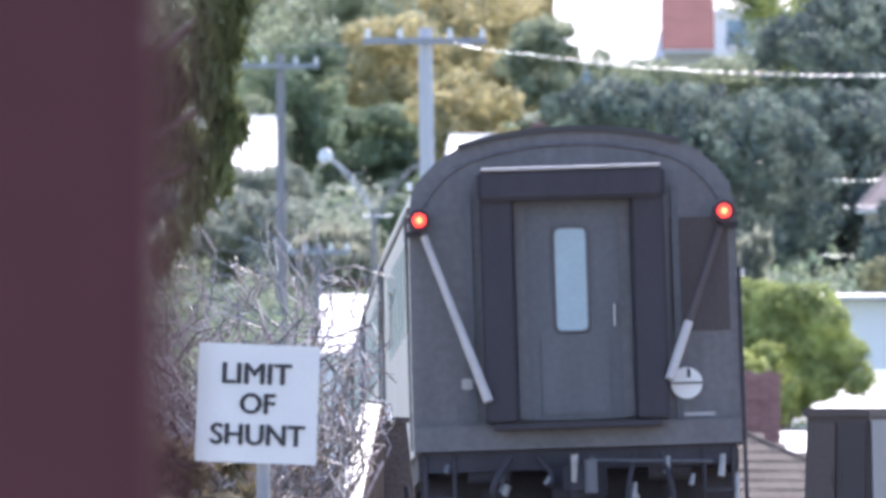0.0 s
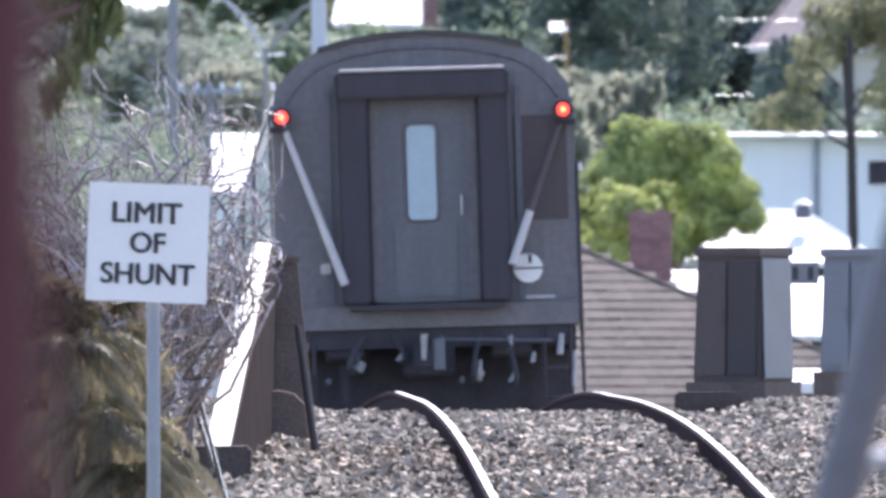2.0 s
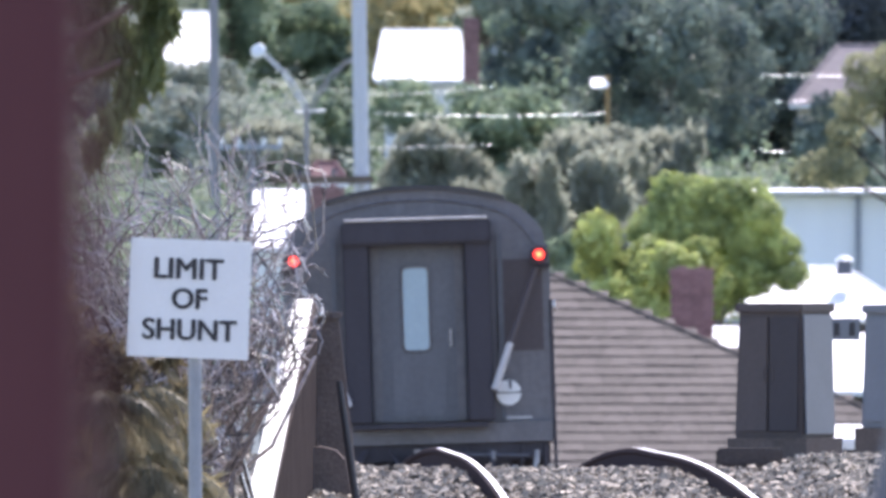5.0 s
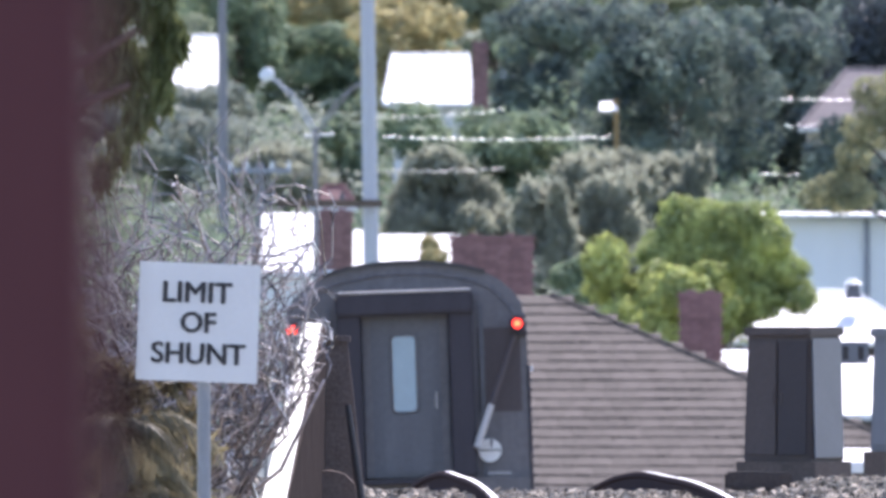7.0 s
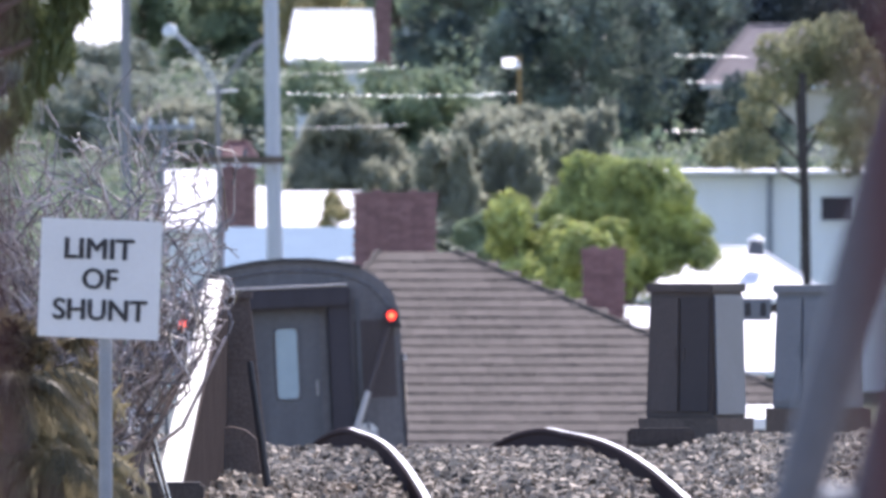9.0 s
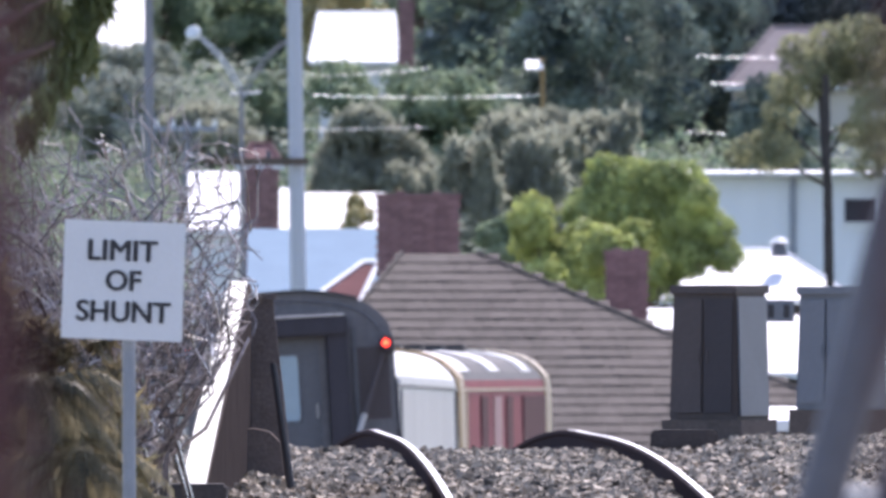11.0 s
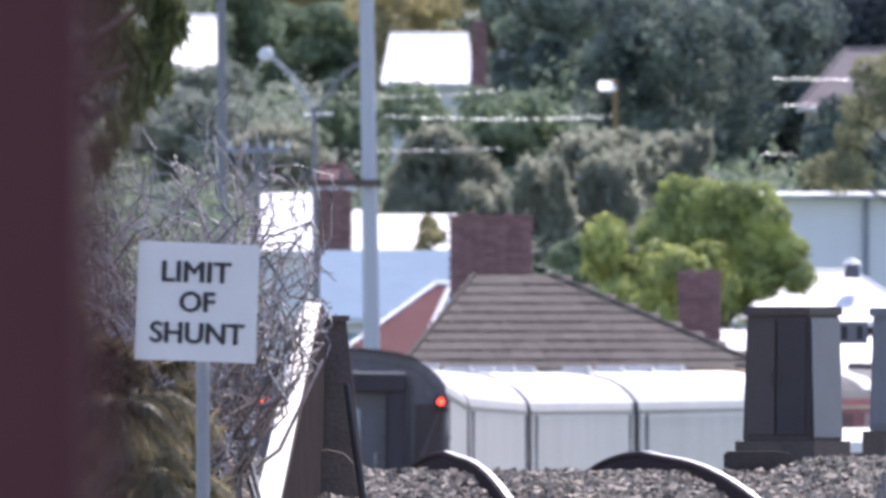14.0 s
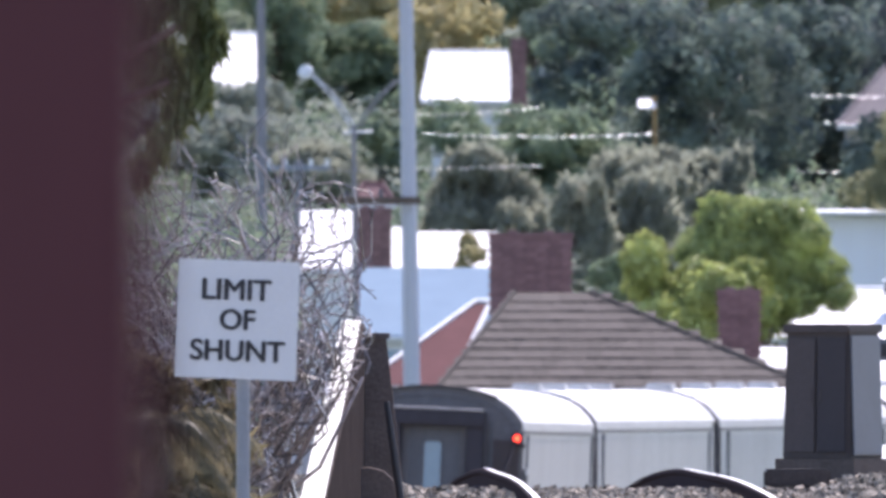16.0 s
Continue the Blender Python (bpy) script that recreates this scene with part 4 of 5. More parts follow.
def make_chimney(u0, u1, v0, v1, d, label):
    lo = at((u0 + u1) / 2, v1, d)
    w, h = (u1 - u0) * d / FOCAL, (v1 - v0) * d / FOCAL
    ch = thing("chimney", lo, label, "chimney")
    brick_stack(ch, w, w * 0.7, h)
    for i in (-1, 1):
        part("pot", rod((i * w * 0.22, 0, h - 0.02), (i * w * 0.22, 0, h + 0.05), 0.1, 0.09, 12), M_BRICK, ch)


def make_tiled_house():
    d = 505
    apex, apex2 = at(668, 448, d), at(805, 448, d)
    right = at(1144, 592, d)
    slope = (apex.z - right.z) / (right.x - apex2.x)
    g = land(apex.x, d)
    eave_z = at(0, 800, d).z
    run = (apex.z - eave_z) / slope
    left = run * 0.34
    ridge = apex2.x - apex.x
    house = thing("tiled_house", (apex.x, d + run, g), "low house with a brown tiled hip roof", "house")
    ez, az = eave_z - g, apex.z - g
    part("wall", box((run + left + ridge - 1.0, 2 * run - 1.0, ez), ((run + ridge - left) / 2, 0, ez / 2)), M_CREAMWALL, house, "cream rendered wall")
    bm = bmesh.new()
    c = [bm.verts.new(p) for p in ((-left, -run, ez), (run + ridge, -run, ez), (run + ridge, run, ez), (-left, run, ez))]
    r = [bm.verts.new((0, 0, az)), bm.verts.new((ridge, 0, az))]
    for f in ((c[0], c[1], r[1], r[0]), (c[1], c[2], r[1]), (c[2], c[3], r[0], r[1]), (c[3], c[0], r[0]), (c[3], c[2], c[1], c[0])):
        bm.faces.new(f)
    roof = part("roof", bm, M_TILE, house, "weathered brown tiles in courses")
    # tile courses on the slope that faces the line
    courses = 21
    V, F = [], []
    rng = np.random.default_rng(5)
    for i in range(courses):
        a, b = i / courses, (i + 1) / courses
        y0, z0 = -run + a * run, ez + a * (az - ez)
        y1, z1 = -run + b * run, ez + b * (az - ez)
        x0, x1 = -left + a * left, run + ridge - a * run
        n = max(2, int((x1 - x0) / 0.34))
        for j in range(n):
            xa, xb = x0 + (x1 - x0) * j / n + 0.006, x0 + (x1 - x0) * (j + 1) / n - 0.006
            lift = 0.024 + rng.uniform(-0.005, 0.006) + 0.012 * noise.noise(((xa + xb) * 0.6, a * 9, 2))
            k = len(V)
            for x in (xa, xb):
                V += [(x, y0 - 0.02, z0 - 0.01), (x, y0 - 0.03, z0 + lift), (x, y1, z1 + 0.012)]
            V += [((xa + xb) / 2, y0 - 0.033, z0 + lift + 0.008)]
            F += [(k, k + 3, k + 4, k + 6, k + 1), (k + 1, k + 6, k + 4, k + 5, k + 2), (k, k + 1, k + 2), (k + 3, k + 5, k + 4)]
    tile_mat = mat("tile_pieces", (0.095, 0.079, 0.069), 0.88, vary=0.17, scale=0.9, fine=7, per="island", spec=0.3)
    me = bpy.data.meshes.new("tiles")
    me.from_pydata(V, [], F)
    t = finish("tiles", me, tile_mat, roof)
    t["kind"] = "stuff"
    for s in (0, 1):
        a = Vector((ridge * s, 0, az + 0.03))
        b = Vector((-left if s == 0 else run + ridge, -run, ez + 0.03))
        for i in range(34):
            part("hip_tile", rod(a.lerp(b, i / 34), a.lerp(b, (i + 1.1) / 34), 0.055, 0.048, 7), tile_mat, roof)
    part("window", box((1.2, 0.06, 0.9), (0.5, -run + 0.48, ez - 0.7)), M_GLASS, house)


def make_gable(name, label, u0, u1, v_top, v_low, d, roofm, wallm, pitch=20):
    """A small house whose roof slope faces the line between v_top and v_low."""
    a, b, lo = at(u0, v_top, d), at(u1, v_top, d), at(u0, v_low, d)
    g = land((a.x + b.x) / 2, d) - 1.0
    w, h = b.x - a.x, a.z - lo.z
    run = h / math.tan(radians(pitch))
    house = thing(name, ((a.x + b.x) / 2, d + run, g), label, "house")
    ez, az = lo.z - g, a.z - g
    part("wall", prism([(-run + 0.15, 0), (run - 0.15, 0), (run - 0.15, ez), (0, az - 0.1), (-run + 0.15, ez)], "x", -w / 2 + 0.1, w / 2 - 0.1), wallm, house)
    for s in (-1, 1):
        roof = part("roof", prism([(s * run, ez - 0.02), (0, az), (0, az - 0.1), (s * run, ez - 0.12)], "x", -w / 2, w / 2), roofm, house)
    part("gutter", box((w, 0.1, 0.1), (0, -run - 0.05, ez - 0.1)), M_WHITE, house)
    for i in range(2 if w > 2.5 else 0):
        win = part("window", box((w * 0.2, 0.06, 0.8), ((i - 0.5) * w * 0.45, -run + 0.13, ez - 0.75)), M_GLASS, house)
        part("sill", box((w * 0.22, 0.12, 0.06), ((i - 0.5) * w * 0.45, -run + 0.1, ez - 1.2)), M_WHITE, win)
    return house


def make_hip(name, label, left, r1, r2, right, v_top, v_low, d, roofm, wallm, pitch=22):
    """A small house under a hip roof: left eave, ridge ends and right eave by bearing."""
    a, lo = at(r1, v_top, d), at(left, v_low, d)
    g = land(a.x, d) - 0.5
    h = a.z - lo.z
    run = h / math.tan(radians(pitch))
    house = thing(name, (a.x, d + run, g), label, "house")
    ez, az = lo.z - g, a.z - g
    xl, xr, xm = lo.x - a.x, at(right, 0, d).x - a.x, at(r2, 0, d).x - a.x
    part("wall", box((xr - xl - 0.6, 2 * run - 0.6, ez), ((xl + xr) / 2, 0, ez / 2)), wallm, house)
    bm = bmesh.new()
    c = [bm.verts.new(p) for p in ((xl, -run, ez), (xr, -run, ez), (xr, run, ez), (xl, run, ez))]
    r = [bm.verts.new((0, 0, az)), bm.verts.new((xm, 0, az))]
    for f in ((c[0], c[1], r[1], r[0]), (c[1], c[2], r[1]), (c[2], c[3], r[0], r[1]), (c[3], c[0], r[0]), (c[3], c[2], c[1], c[0])):
        bm.faces.new(f)
    roof = part("roof", bm, roofm, house)
    for p, q in ((r_, c_) for r_, c_ in (((0, 0, az), (xl, -run, ez)), ((xm, 0, az), (xr, -run, ez)), ((0, 0, az), (xm, 0, az)))):
        part("ridge_cap", rod(p, q, 0.06, 0.06, 6), M_WHITE if roofm == M_TILERED else roofm, roof)
    part("gutter", box((xr - xl, 0.1, 0.1), ((xl + xr) / 2, -run - 0.04, ez - 0.06)), M_WHITE, house)
    return house


def make_blue_house():
    d = 600
    a, b, lo = at(1170, 300, d), at(1760, 300, d), at(1170, 560, d)
    g = land(7, d) - 0.5
    w = b.x - a.x
    house = thing("weatherboard_house", ((a.x + b.x) / 2, d + 3, g), "pale blue-grey weatherboard house with a white gutter line", "house")
    h = a.z - g
    part("wall", box((w, 6, h - 0.15), (0, 0, (h - 0.15) / 2)), M_BOARD, house)
    n = int((h - 0.2) / 0.16)
    bm = box((w + 0.02, 0.02, 0.15))
    me = bpy.data.meshes.new("board")
    bm.to_mesh(me)
    bm.free()
    me.materials.append(M_BOARD)
    for i in range(n):
        o = new("board", me)
        o.parent = house
        o.matrix_basis = pose(0, -3.015, 0.1 + i * 0.16, -6, 0, 0)
    part("roof", prism([(-3.4, h - 0.12), (3.4, h - 0.12), (0, h + 0.02)], "x", -w / 2 - 0.2, w / 2 + 0.2), M_TIN, house)
    part("gutter", box((w + 0.4, 0.12, 0.08), (0, -3.45, h - 0.08)), M_WHITE, house, "white sunlit gutter")
    for u, v0, v1, wd in ((1363, 310, 480, 0.07),):
        p, q = at(u, v0, d - 1), at(u, v1, d - 1)
        part("downpipe", rod((p.x - house.location.x, -3.1, p.z - g), (p.x - house.location.x, -3.1, q.z - g), wd), M_POLE, house)
    win = at(1482, 370, d)
    wn = part("window", box((0.75, 0.06, 0.55), (win.x - house.location.x, -3.04, win.z - g)), M_CARDARK, house, "dark window")
    part("sill", box((0.85, 0.12, 0.06), (win.x - house.location.x, -3.07, win.z - g - 0.3)), M_WHITE, wn)


def make_buildings():
    make_tiled_house()
    make_chimney(626, 772, 340, 500, 519, "broad red-brown brick chimney on the tiled roof")
    make_chimney(1030, 1106, 440, 640, 521, "red-brown brick chimney at the roof's end")
    make_chimney(388, 452, 296, 600, 590, "dark brick chimney of a white house")
    make_chimney(664, 692, 0, 240, 690, "narrow brown chimney beside a white roof")
    make_blue_house()
    make_hip("white_house", "white house with a sunlit pale metal roof", 506, 522, 655, 666, 18, 106, 700, M_TIN, M_WHITE, 20)
    make_hip("white_house", "white house with a sunlit roof behind poles", 105, 135, 212, 230, -15, 115, 720, M_TIN, M_WHITE, 24)
    make_gable("white_house", "large white house with sunlit roof on the hill", 706, 925, -260, -112, 800, M_TIN, M_WHITE, 22)
    make_gable("red_roof_house", "house with a faded red roof on the hill", 896, 990, -330, -135, 790, M_TILERED, M_CREAMWALL, 26)
    make_gable("white_house", "white house among trees on the hill", 975, 1180, -320, -205, 815, M_TIN, M_WHITE, 22)
    make_gable("white_house", "white walled house with sunlit metal roof", 290, 385, 300, 402, 600, M_TIN, M_WHITE, 24)
    make_gable("white_house", "white walled house with sunlit metal roof", 452, 476, 330, 425, 598, M_TIN, M_WHITE, 24)
    make_gable("white_house", "white house with sunlit roof beside chimney", 498, 640, 338, 400, 602, M_TIN, M_WHITE, 24)
    make_gable("blue_roof_house", "low house with a pale blue metal roof", 395, 640, 402, 520, 560, M_BLUETIN, M_WHITE, 20)
    make_hip("red_roof_house", "house with a faded red tiled roof and white hips", 395, 600, 628, 560, 462, 610, 530, M_TILERED, M_CREAMWALL, 28)
    big = make_hip("shed", "white sunlit sheet metal roof behind the cabinets", 1105, 1250, 1345, 1480, 440, 528, 575, M_TIN, M_CAB, 18)
    v = at(1338, 444, 577) - big.location
    vent = part("roof_ventilator", rod(v - Vector((0, 0, 0.1)), v + Vector((0, 0, 0.22)), 0.2, 0.14, 12), M_DARKPIPE, big, "dark round roof ventilator")
    part("cowl", rod(v + Vector((0, 0, 0.22)), v + Vector((0, 0, 0.36)), 0.24, 0.06, 12), M_TIN, vent)
    make_hip("mauve_roof_house", "house with a mauve-grey tiled roof on the wooded slope", 1240, 1330, 1480, 1560, 44, 150, 692, M_MAUVE, M_CREAMWALL, 24)
    make_gable("shed", "small white sunlit roof beside the cabinet", 1096, 1200, 543, 605, 527, M_TIN, M_CAB, 24)
    make_hip("red_roof_house", "small faded red roof among grey bushes", 376, 404, 436, 462, 252, 290, 640, M_REDFAR, M_CREAMWALL, 30)
    make_gable("shed", "small white sunlit shed roof between cabinets", 1290, 1400, 556, 655, 566, M_TIN, M_CAB, 20)
    make_gable("shed", "low white sunlit shed roof", 1295, 1410, 717, 738, 300, M_TIN, M_CAB, 18)


def make_poles():
    def pole(u0, v0, u1, v1, d, r, arm=None, label="grey concrete power pole with a crossarm", arm_v=None, skin=M_POLE):
        top, low = at(u0, v0, d), at(u1, v1, d)
        way = (low - top).normalized()
        g = land(top.x, d)
        foot = top + way * ((g - 0.3 - top.z) / way.z)
        p = thing("power_pole", foot, label, "power pole", "power poles")
        part("pole", rod((0, 0, 0), top - foot, r * 1.15, r * 0.85, 14), skin, p)
        if arm:
            z = at(0, arm_v, d).z - foot.z
            x = (top - foot).x
            part("crossarm", box((arm, 0.12, 0.12), (x, -r - 0.07, z)), M_POLE, p, bevel=0.01)
            for i in (-0.46, -0.2, 0.2, 0.46):
                part("insulator", rod((x + i * arm, -r - 0.07, z + 0.06), (x + i * arm, -r - 0.07, z + 0.24), 0.06, 0.04, 8), M_WHITE, p)
        return p
    main = pole(477, -172, 489, 640, 480, 0.155, 2.35, arm_v=-148, skin=M_POLEPALE)
    a, b = at(318, 286, 479.7), at(505, 280, 479.7)
    part("lower_crossarm", box((b.x - a.x, 0.12, 0.13), (a + b) / 2 - main.location), M_BARK, main, "dark timber lower crossarm", bevel=0.01)
    for i in (0.06, 0.3, 0.62):
        p = a.lerp(b, i) - main.location
        part("insulator", rod(p + Vector((0, 0, 0.06)), p + Vector((0, 0, 0.2)), 0.05, 0.035, 8), M_DARKPIPE, main)
    pole(221, -126, 224, 330, 650, 0.125, 2.0, arm_v=-104, skin=M_POLEDIM)
    pole(288, 212, 290, 420, 640, 0.12, 1.6, "thin grey power pole beside white houses", arm_v=226, skin=M_POLEDIM)
    pole(1420, 130, 1428, 500, 560, 0.09, None, "dark timber pole in front of a pale house", skin=M_TRUNK)
    d = 500
    head, bend, base = at(300, 55, d), at(386, 150, d), at(393, 330, d)
    g = land(base.x, d)
    foot = Vector((base.x, d, g))
    lamp = thing("street_lamp", foot, "grey street lamp with a slanting arm and glinting head", "street lamp")
    part("pole", rod((0, 0, -0.2), bend - foot, 0.075, 0.045, 10), M_POLEDIM, lamp)
    # each arm is a light lattice of two thin tubes with struts between them
    for reach in (((386, 150), (366, 116), (345, 88), (318, 64), (306, 56)), ((388, 158), (408, 124), (428, 98), (452, 76), (474, 66))):
        top = [at(u, v, d) - foot for u, v in reach]
        low = [p + Vector((0.0, 0.0, -0.17 * (1 - i / 4) - 0.03)) for i, p in enumerate(top)]
        skin = M_LAMP if reach[0][0] < 387 else M_POLEDIM
        arm = part("arm", sweep(top, 0.018), skin, lamp, "thin lattice lamp arm")
        part("lower_tube", sweep(low, 0.016), skin, arm)
        for p, q in zip(top, low[1:]):
            part("strut", rod(p, q, 0.01, 0.01, 6), skin, arm)
    out = Vector((-0.25, -0.85, 0.3)).normalized()
    part("head", rod(head - foot - out * 0.05, head - foot + out * 0.05, 0.17, 0.13, 20), M_WHITE, lamp, "round pale glinting lamp head", bevel=0.02)
    part("bracket", rod(at(366, 164, d) - foot, at(420, 161, d) - foot, 0.03, 0.03, 6), M_LAMP, lamp)
    def wire(u0, v0, u1, v1, d, sag, r=0.006):
        a, b = at(u0, v0, d), at(u1, v1, d + 4)
        bm, rings = bmesh.new(), []
        for i in range(13):
            t = i / 12
            p = a.lerp(b, t) - Vector((0, 0, sag * 4 * t * (1 - t)))
            rings.append([bm.verts.new(p + Vector((0, math.cos(k * 1.2566) * r, math.sin(k * 1.2566) * r))) for k in range(5)])
        for p, q in zip(rings, rings[1:]):
            for k in range(5):
                bm.faces.new((p[k], p[(k + 1) % 5], q[(k + 1) % 5], q[k]))
        w = part("overhead_wire", bm, M_WIRE if u0 > 300 else M_POLE, None)
        tagged(w, "thin bright overhead power wire between poles", "wire", "overhead wires")
    for u0, v0, u1, v1, d, sag in ((495, 132, 720, 118, 640, 0.05), (505, 165, 915, 166, 561, 0.06), (490, 226, 720, 222, 600, 0.02), (1190, 98, 1640, 96, 640, 0.05), (1215, 146, 1640, 128, 640, 0.05),
                                   (1170, 232, 1640, 214, 640, 0.1), (-120, 200, 288, 226, 640, 0.1), (288, 226, 478, 230, 640, 0.05), (-200, -190, 477, -150, 480, 0.3), (477, -150, 1900, -136, 480, 0.6), (-200, 262, 290, 240, 640, 0.3),
                                   (300, 280, 480, 284, 560, 0.05)):
        wire(u0, v0, u1, v1, d, sag)
    # small white plate and post added to stand for a glint among the trees
    c = at(905, 112, 660)
    gl = thing("roadside_reflector", (c.x, 660, c.z), "added white plate on a brown post standing for a glint", "sign")
    pl = box((0.46, 0.03, 0.5), (0, 0, 0), turn=pose(0, 0, 0, -62, 0, 0))
    part("plate", pl, M_WHITE, gl)
    part("post", rod((0.2, 0.1, 0.2), (0.25, 0.1, land(c.x, 660) - c.z), 0.07), M_TAN, gl)


def make_fence():
    d = 440
    x0 = at(150, 0, d).x
    top = at(0, 590, d).z
    base = thing("board_fence", (x0, d, land(x0, d)), "weathered grey vertical board fence behind bushes", "fence")
    h = top - base.location.z
    me = bpy.data.meshes.new("board")
    bm = box((0.2, 0.025, h), (0, 0, h / 2))
    bm.to_mesh(me)
    bm.free()
    me.materials.append(M_FENCE)
    rng = random.Random(2)
    for i in range(10):
        o = new("board", me)
        o.parent = base
        o.location = (i * 0.215, rng.uniform(-0.01, 0.01), rng.uniform(-0.06, 0.03))
    for z in (0.5, h - 0.5):
        part("rail", box((2.1, 0.05, 0.09), (1.0, 0.05, z)), M_FENCE, base)


def mesh_of(bm):
    me = bpy.data.meshes.new("piece")
    bm.to_mesh(me)
    bm.free()
    return me


def make_trees():
    def tree_at(u, v_low, v_top, half, d, leaf, seed, label, count, size, clumps=18, lean=0.0, name="tree", category="tree"):
        c = at(u, v_low, d)
        g = land(c.x, d) - 0.2
        lo, hi = c.z - g, at(u, v_top, d).z - g
        lo = min(lo, 0.25 * hi) if d > 600 else lo
        return make_tree(seed, label, leaf, half * d / FOCAL, max(lo, 0.3), hi, count, size, (c.x, d, g), clumps, lean, name=name, category=category, feather=leaf is L_HAZE)
    d = 545
    k = d / FOCAL
    c = at(1095, 430, d)
    g = land(c.x, d)
    rng = np.random.default_rng(21)
    dome = thing("tree", (c.x, d, g), "dense rounded bright green garden tree", "tree")
    part("trunk", rod((0, 0, -0.2), (0, 0, c.z - g), 0.16, 0.1), M_BARK, dome)
    cl = [(0, 0.5, c.z - g, 112 * k, 1.2, 108 * k)]
    for i in range(17):
        an = math.radians(-12 + 204 * rng.random())
        f = rng.uniform(0.4, 0.86)
        r = rng.uniform(32, 52) * k
        cl.append((math.cos(an) * 165 * k * f, -1.3 * math.sqrt(1 - f * f) + rng.uniform(-0.15, 0.15), c.z - g + math.sin(an) * 165 * k * f, r, r * 0.9, r * 0.85))
    for x, z, r in ((-60, 95, 52), (-15, 118, 54), (40, 112, 54), (90, 80, 52), (125, 30, 48), (-105, 55, 46), (20, 60, 55), (-40, 30, 50), (75, 10, 52), (-150, -10, 40), (145, -20, 44)):
        cl.append((x * k, -1.25 + rng.uniform(-0.3, 0.3), c.z - g + z * k, r * k * 0.84, r * k * 0.8, r * k * 0.68))
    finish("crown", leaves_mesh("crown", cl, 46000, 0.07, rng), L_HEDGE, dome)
    tree_at(842, 500, 372, 62, 540, L_MID, 27, "small dark olive bush by the roof", 5000, 0.085, 12, name="bush", category="bush")
    tree_at(945, 560, 340, 84, 538, L_BUSH, 22, "small bright yellow-green bush by the roof", 7000, 0.1, 14, name="bush", category="bush")
    tree_at(1034, 540, 372, 90, 535, L_BUSH, 23, "small bright yellow-green bush by the chimney", 6000, 0.1, 13, name="bush", category="bush")
    tree_at(1112, 535, 450, 30, 540, L_BUSH, 28, "tip of a bright bush behind a chimney", 1500, 0.07, 8, name="bush", category="bush")
    # street tree: a dark leaning trunk, bare limbs and sparse sprays of olive leaves
    d = 592
    k = d / FOCAL
    c = at(1428, 560, d)
    g = land(c.x, d) - 0.2
    street = thing("tree", (c.x, d, g), "sparse olive-green street tree with a dark trunk", "tree")
    def spot(u, v, y=0.0):
        return Vector(((u - 1428) * k, y, c.z - g + (560 - v) * k))
    trunk = rod((0.02, 0, 0), spot(1424, 330), 0.14, 0.11, 10)
    trunk.from_mesh(mesh_of(rod(spot(1424, 332), spot(1412, 158), 0.11, 0.08, 10)))
    part("trunk", trunk, M_TRUNK, street, "dark rough trunk")
    for u, v, w, y in ((1335, 150, 1405, 0.3), (1300, 255, 1418, -0.4), (1345, 215, 1415, 0.2), (1480, 100, 1418, -0.3), (1400, 90, 1412, 0.4), (1520, 170, 1420, 0.2), (1455, 215, 1420, -0.3)):
        part("limb", rod(spot(w, v + 70, 0.0), spot(u, v, y), 0.045, 0.018, 7), M_TRUNK, street)
    rng = np.random.default_rng(24)
    sprays = []
    for u, v, r in ((1385, 110, 34), (1415, 122, 38), (1450, 100, 42), (1490, 92, 46), (1520, 140, 44), (1365, 85, 24), (1430, 70, 32), (1480, 60, 34), (1350, 150, 24), (1342, 196, 26), (1332, 240, 22),
                    (1290, 262, 26), (1265, 275, 18), (1345, 268, 24), (1318, 282, 20), (1380, 160, 26), (1510, 200, 36), (1475, 235, 24), (1530, 250, 34), (1500, 290, 22)):
        sprays.append((((u - 1428) * k), rng.uniform(-0.7, 0.7), c.z - g + (560 - v) * k, r * k * 1.35, r * k * 1.3, r * k * 1.1))
    finish("crown", leaves_mesh("crown", sprays, 11000, 0.062, rng, 0.4, 1.6), L_OLIVE, street)
    tree_at(60, 850, 545, 170, 185, L_DARK, 31, "dark green scrubby bush behind the sign", 9000, 0.045, 16, name="bush", category="bush")
    tree_at(585, 250, 106, 120, 668, L_MID, 32, "green garden tree below a white house", 6000, 0.13, 14)
    tree_at(170, 240, 95, 130, 690, L_GREY, 33, "hazy grey-green garden tree below a white house", 6000, 0.13, 14)
    tree_at(580, 420, 338, 34, 585, L_GOLD, 34, "small tan bush against a white house", 900, 0.09, 6, name="bush", category="bush")
    dark = "tall dark green tree on the wooded slope"
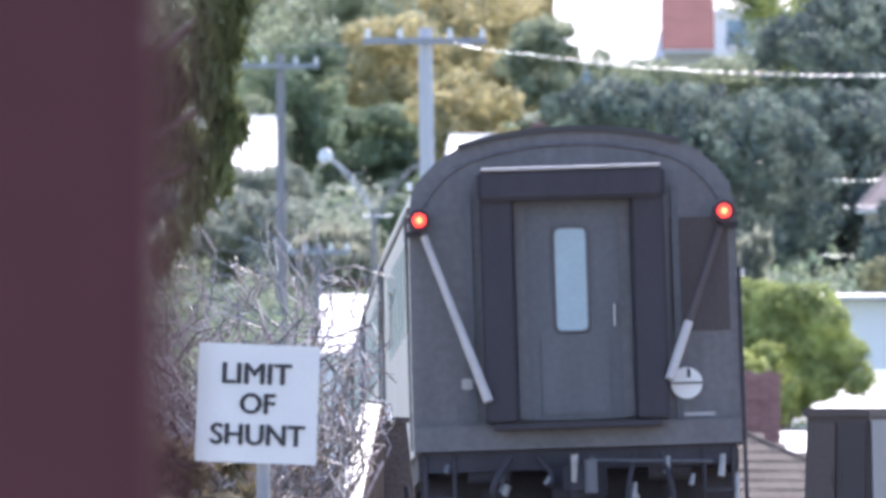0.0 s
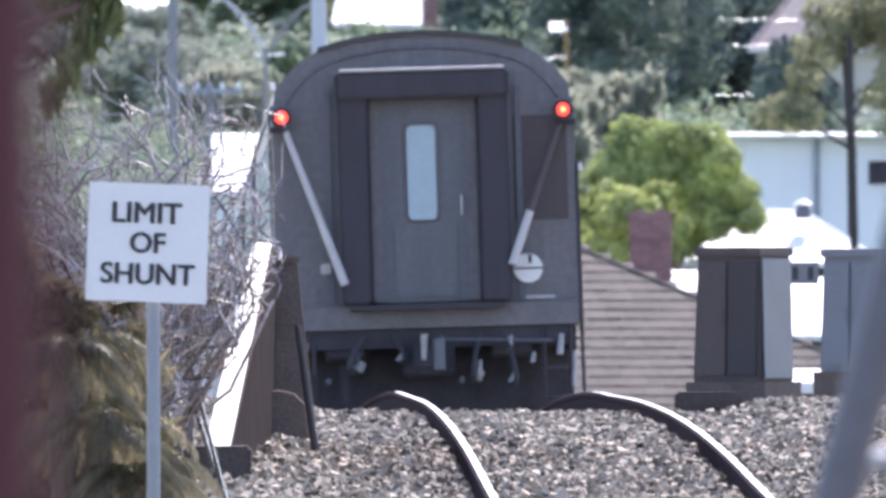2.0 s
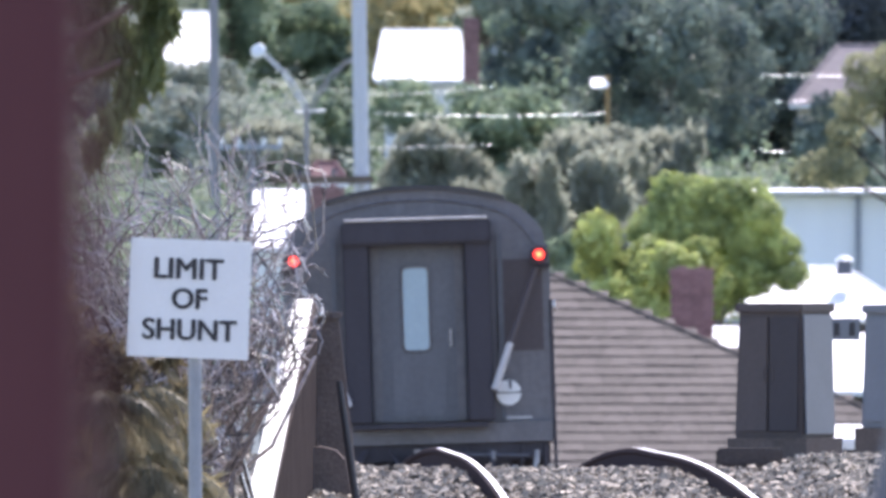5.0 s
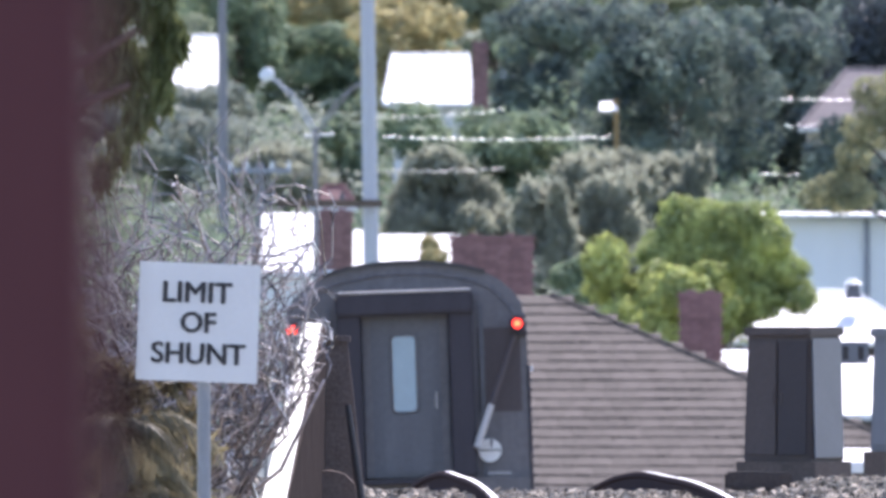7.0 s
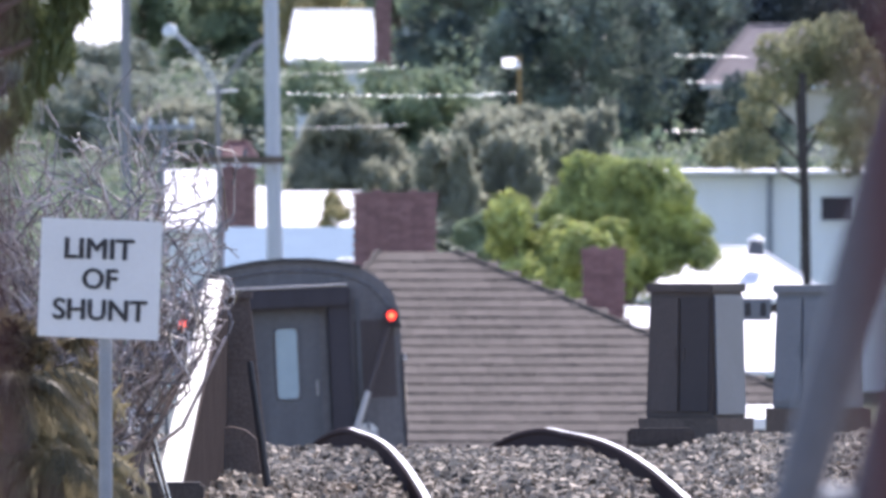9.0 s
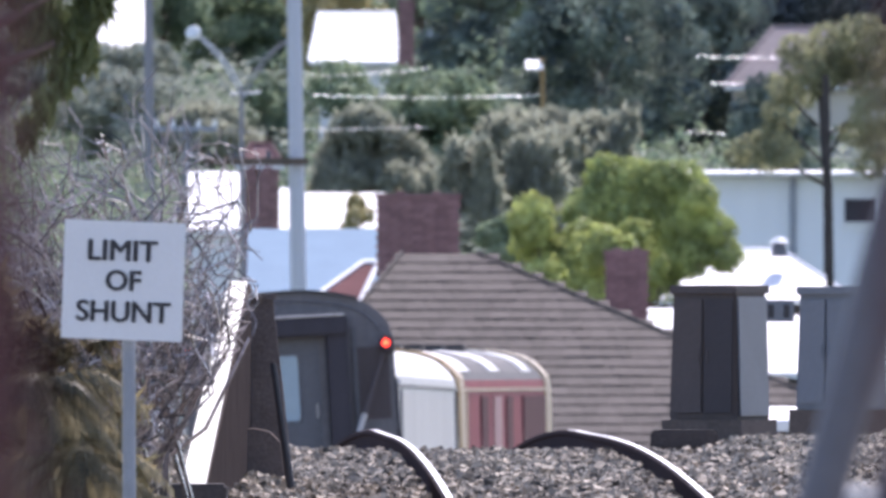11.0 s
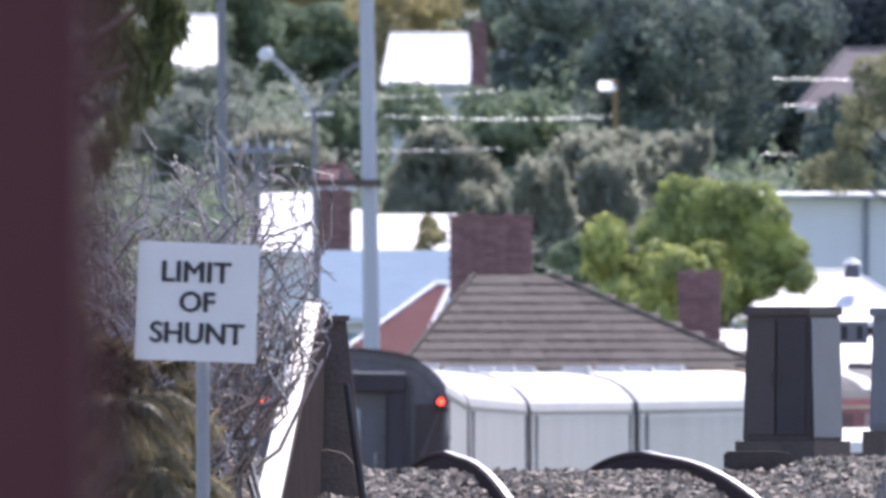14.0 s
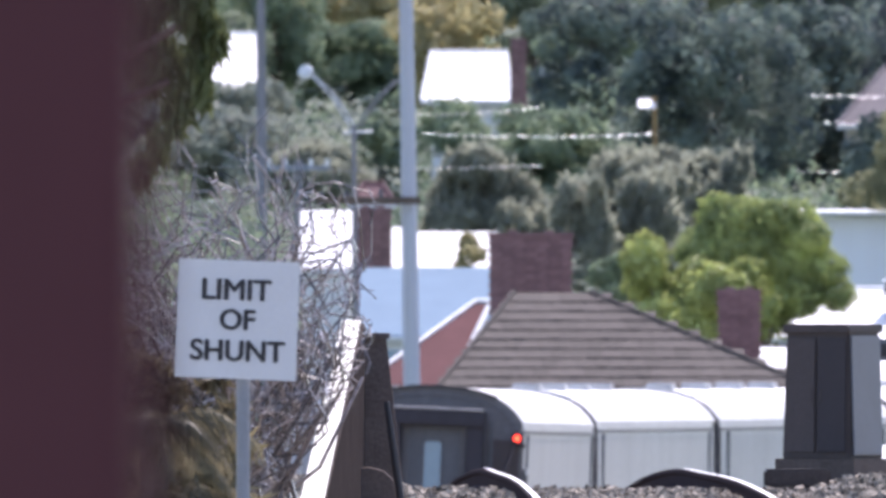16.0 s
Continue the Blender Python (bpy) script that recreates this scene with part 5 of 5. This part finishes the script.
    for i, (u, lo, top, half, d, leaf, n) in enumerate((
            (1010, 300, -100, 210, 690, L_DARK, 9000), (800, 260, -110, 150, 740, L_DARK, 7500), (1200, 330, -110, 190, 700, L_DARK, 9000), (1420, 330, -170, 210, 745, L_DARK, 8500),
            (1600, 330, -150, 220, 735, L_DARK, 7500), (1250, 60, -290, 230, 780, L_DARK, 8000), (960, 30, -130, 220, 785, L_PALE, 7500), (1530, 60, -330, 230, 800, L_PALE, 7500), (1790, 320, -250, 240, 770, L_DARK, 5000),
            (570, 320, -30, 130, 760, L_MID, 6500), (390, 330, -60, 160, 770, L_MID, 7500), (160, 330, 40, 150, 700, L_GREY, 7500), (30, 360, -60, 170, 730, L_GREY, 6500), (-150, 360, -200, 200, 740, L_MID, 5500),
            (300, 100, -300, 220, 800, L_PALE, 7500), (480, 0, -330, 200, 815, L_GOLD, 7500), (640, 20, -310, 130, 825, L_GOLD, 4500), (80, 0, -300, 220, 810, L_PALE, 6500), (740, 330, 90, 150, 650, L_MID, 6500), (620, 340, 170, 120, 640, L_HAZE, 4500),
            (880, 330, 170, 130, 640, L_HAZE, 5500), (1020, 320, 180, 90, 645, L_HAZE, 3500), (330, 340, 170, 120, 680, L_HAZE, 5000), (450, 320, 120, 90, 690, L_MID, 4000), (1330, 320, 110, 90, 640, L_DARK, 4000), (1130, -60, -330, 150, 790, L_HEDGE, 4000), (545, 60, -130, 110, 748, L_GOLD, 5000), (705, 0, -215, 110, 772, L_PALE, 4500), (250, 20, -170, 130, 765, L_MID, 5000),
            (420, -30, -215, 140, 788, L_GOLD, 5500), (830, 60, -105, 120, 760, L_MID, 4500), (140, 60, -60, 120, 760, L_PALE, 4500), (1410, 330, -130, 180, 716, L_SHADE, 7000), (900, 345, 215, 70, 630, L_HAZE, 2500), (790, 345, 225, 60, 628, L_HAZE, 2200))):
        label = {L_DARK.name: dark, L_MID.name: "green leafy tree on the wooded slope", L_HAZE.name: "pale leafy bush below the slope, haze put into its colour", L_PALE.name: "pale green leafy tree high on the slope", L_SHADE.name: "very dark tree with the slope's shade put into its leaves", L_GREY.name: "hazy grey-green shrubby tree", L_GOLD.name: "golden-yellow autumn tree on the slope", L_HEDGE.name: "bright green tree in sunlight on the hill"}[leaf.name]
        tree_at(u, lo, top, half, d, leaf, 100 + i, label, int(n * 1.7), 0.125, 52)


def make_scrub():
    """Low bushes along the foot of the wooded slope, too many to count."""
    rng = np.random.default_rng(77)
    for leaf, seed in ((L_GREY, 1), (L_MID, 2)):
        cl = []
        for i in range(230):
            d = rng.uniform(612, 745)
            u = rng.uniform(-350, 1950)
            x = at(u, 0, d).x
            r = rng.uniform(0.6, 1.7)
            cl.append((x, d, land(x, d) + r * 0.5, r * 1.3, r, r * rng.uniform(0.8, 1.5)))
        ob = finish("scrub", leaves_mesh("scrub", cl, 42000, 0.14, rng), leaf)
        tagged(ob, "hazy grey-green scrub below the wooded slope", "scrub", kind="stuff")


def motions():
    times = [(0.0, 228, 1.8), (0.5, 232.2, 1.8), (1.0, 236.8, 1.8), (1.5, 241.6, 1.7), (2.0, 247, 1.7), (2.5, 252.8, 1.6), (3.0, 258.8, 1.6), (3.5, 264.8, 1.5), (4.5, 277.3, 1.6), (5.5, 290, 1.7), (6.0, 296.3, 1.8),
             (6.5, 302.6, 1.8), (7.0, 309, 1.9), (7.5, 315, 2.0), (8.0, 321, 2.2), (8.5, 327, 2.4), (9.0, 333, 2.6), (10.0, 345, 3.1), (11.0, 357, 3.2), (11.5, 363.2, 2.8), (12.0, 369.4, 1.4), (12.5, 375.5, 0.5), (13.0, 381.5, 0.0), (13.5, 387.5, -0.3),
             (14.0, 393.4, -0.6), (14.5, 399.3, -2.0), (15.0, 405.2, -2.2), (15.5, 411.2, -2.4), (16.0, 417.2, -2.6)]
    for i, car in enumerate(TRAIN):
        walk(car, [(t, train_pose(d + i * CAR, tilt if i == 0 else tilt * 0.3)) for t, d, tilt in times])


make_ground()
make_ballast()
make_track()
make_train()
make_wing_wall()
make_sign()
make_near_posts()
make_cabinets()
make_buildings()
make_poles()
make_fence()
make_left_growth()
make_trees()
make_scrub()
motions()
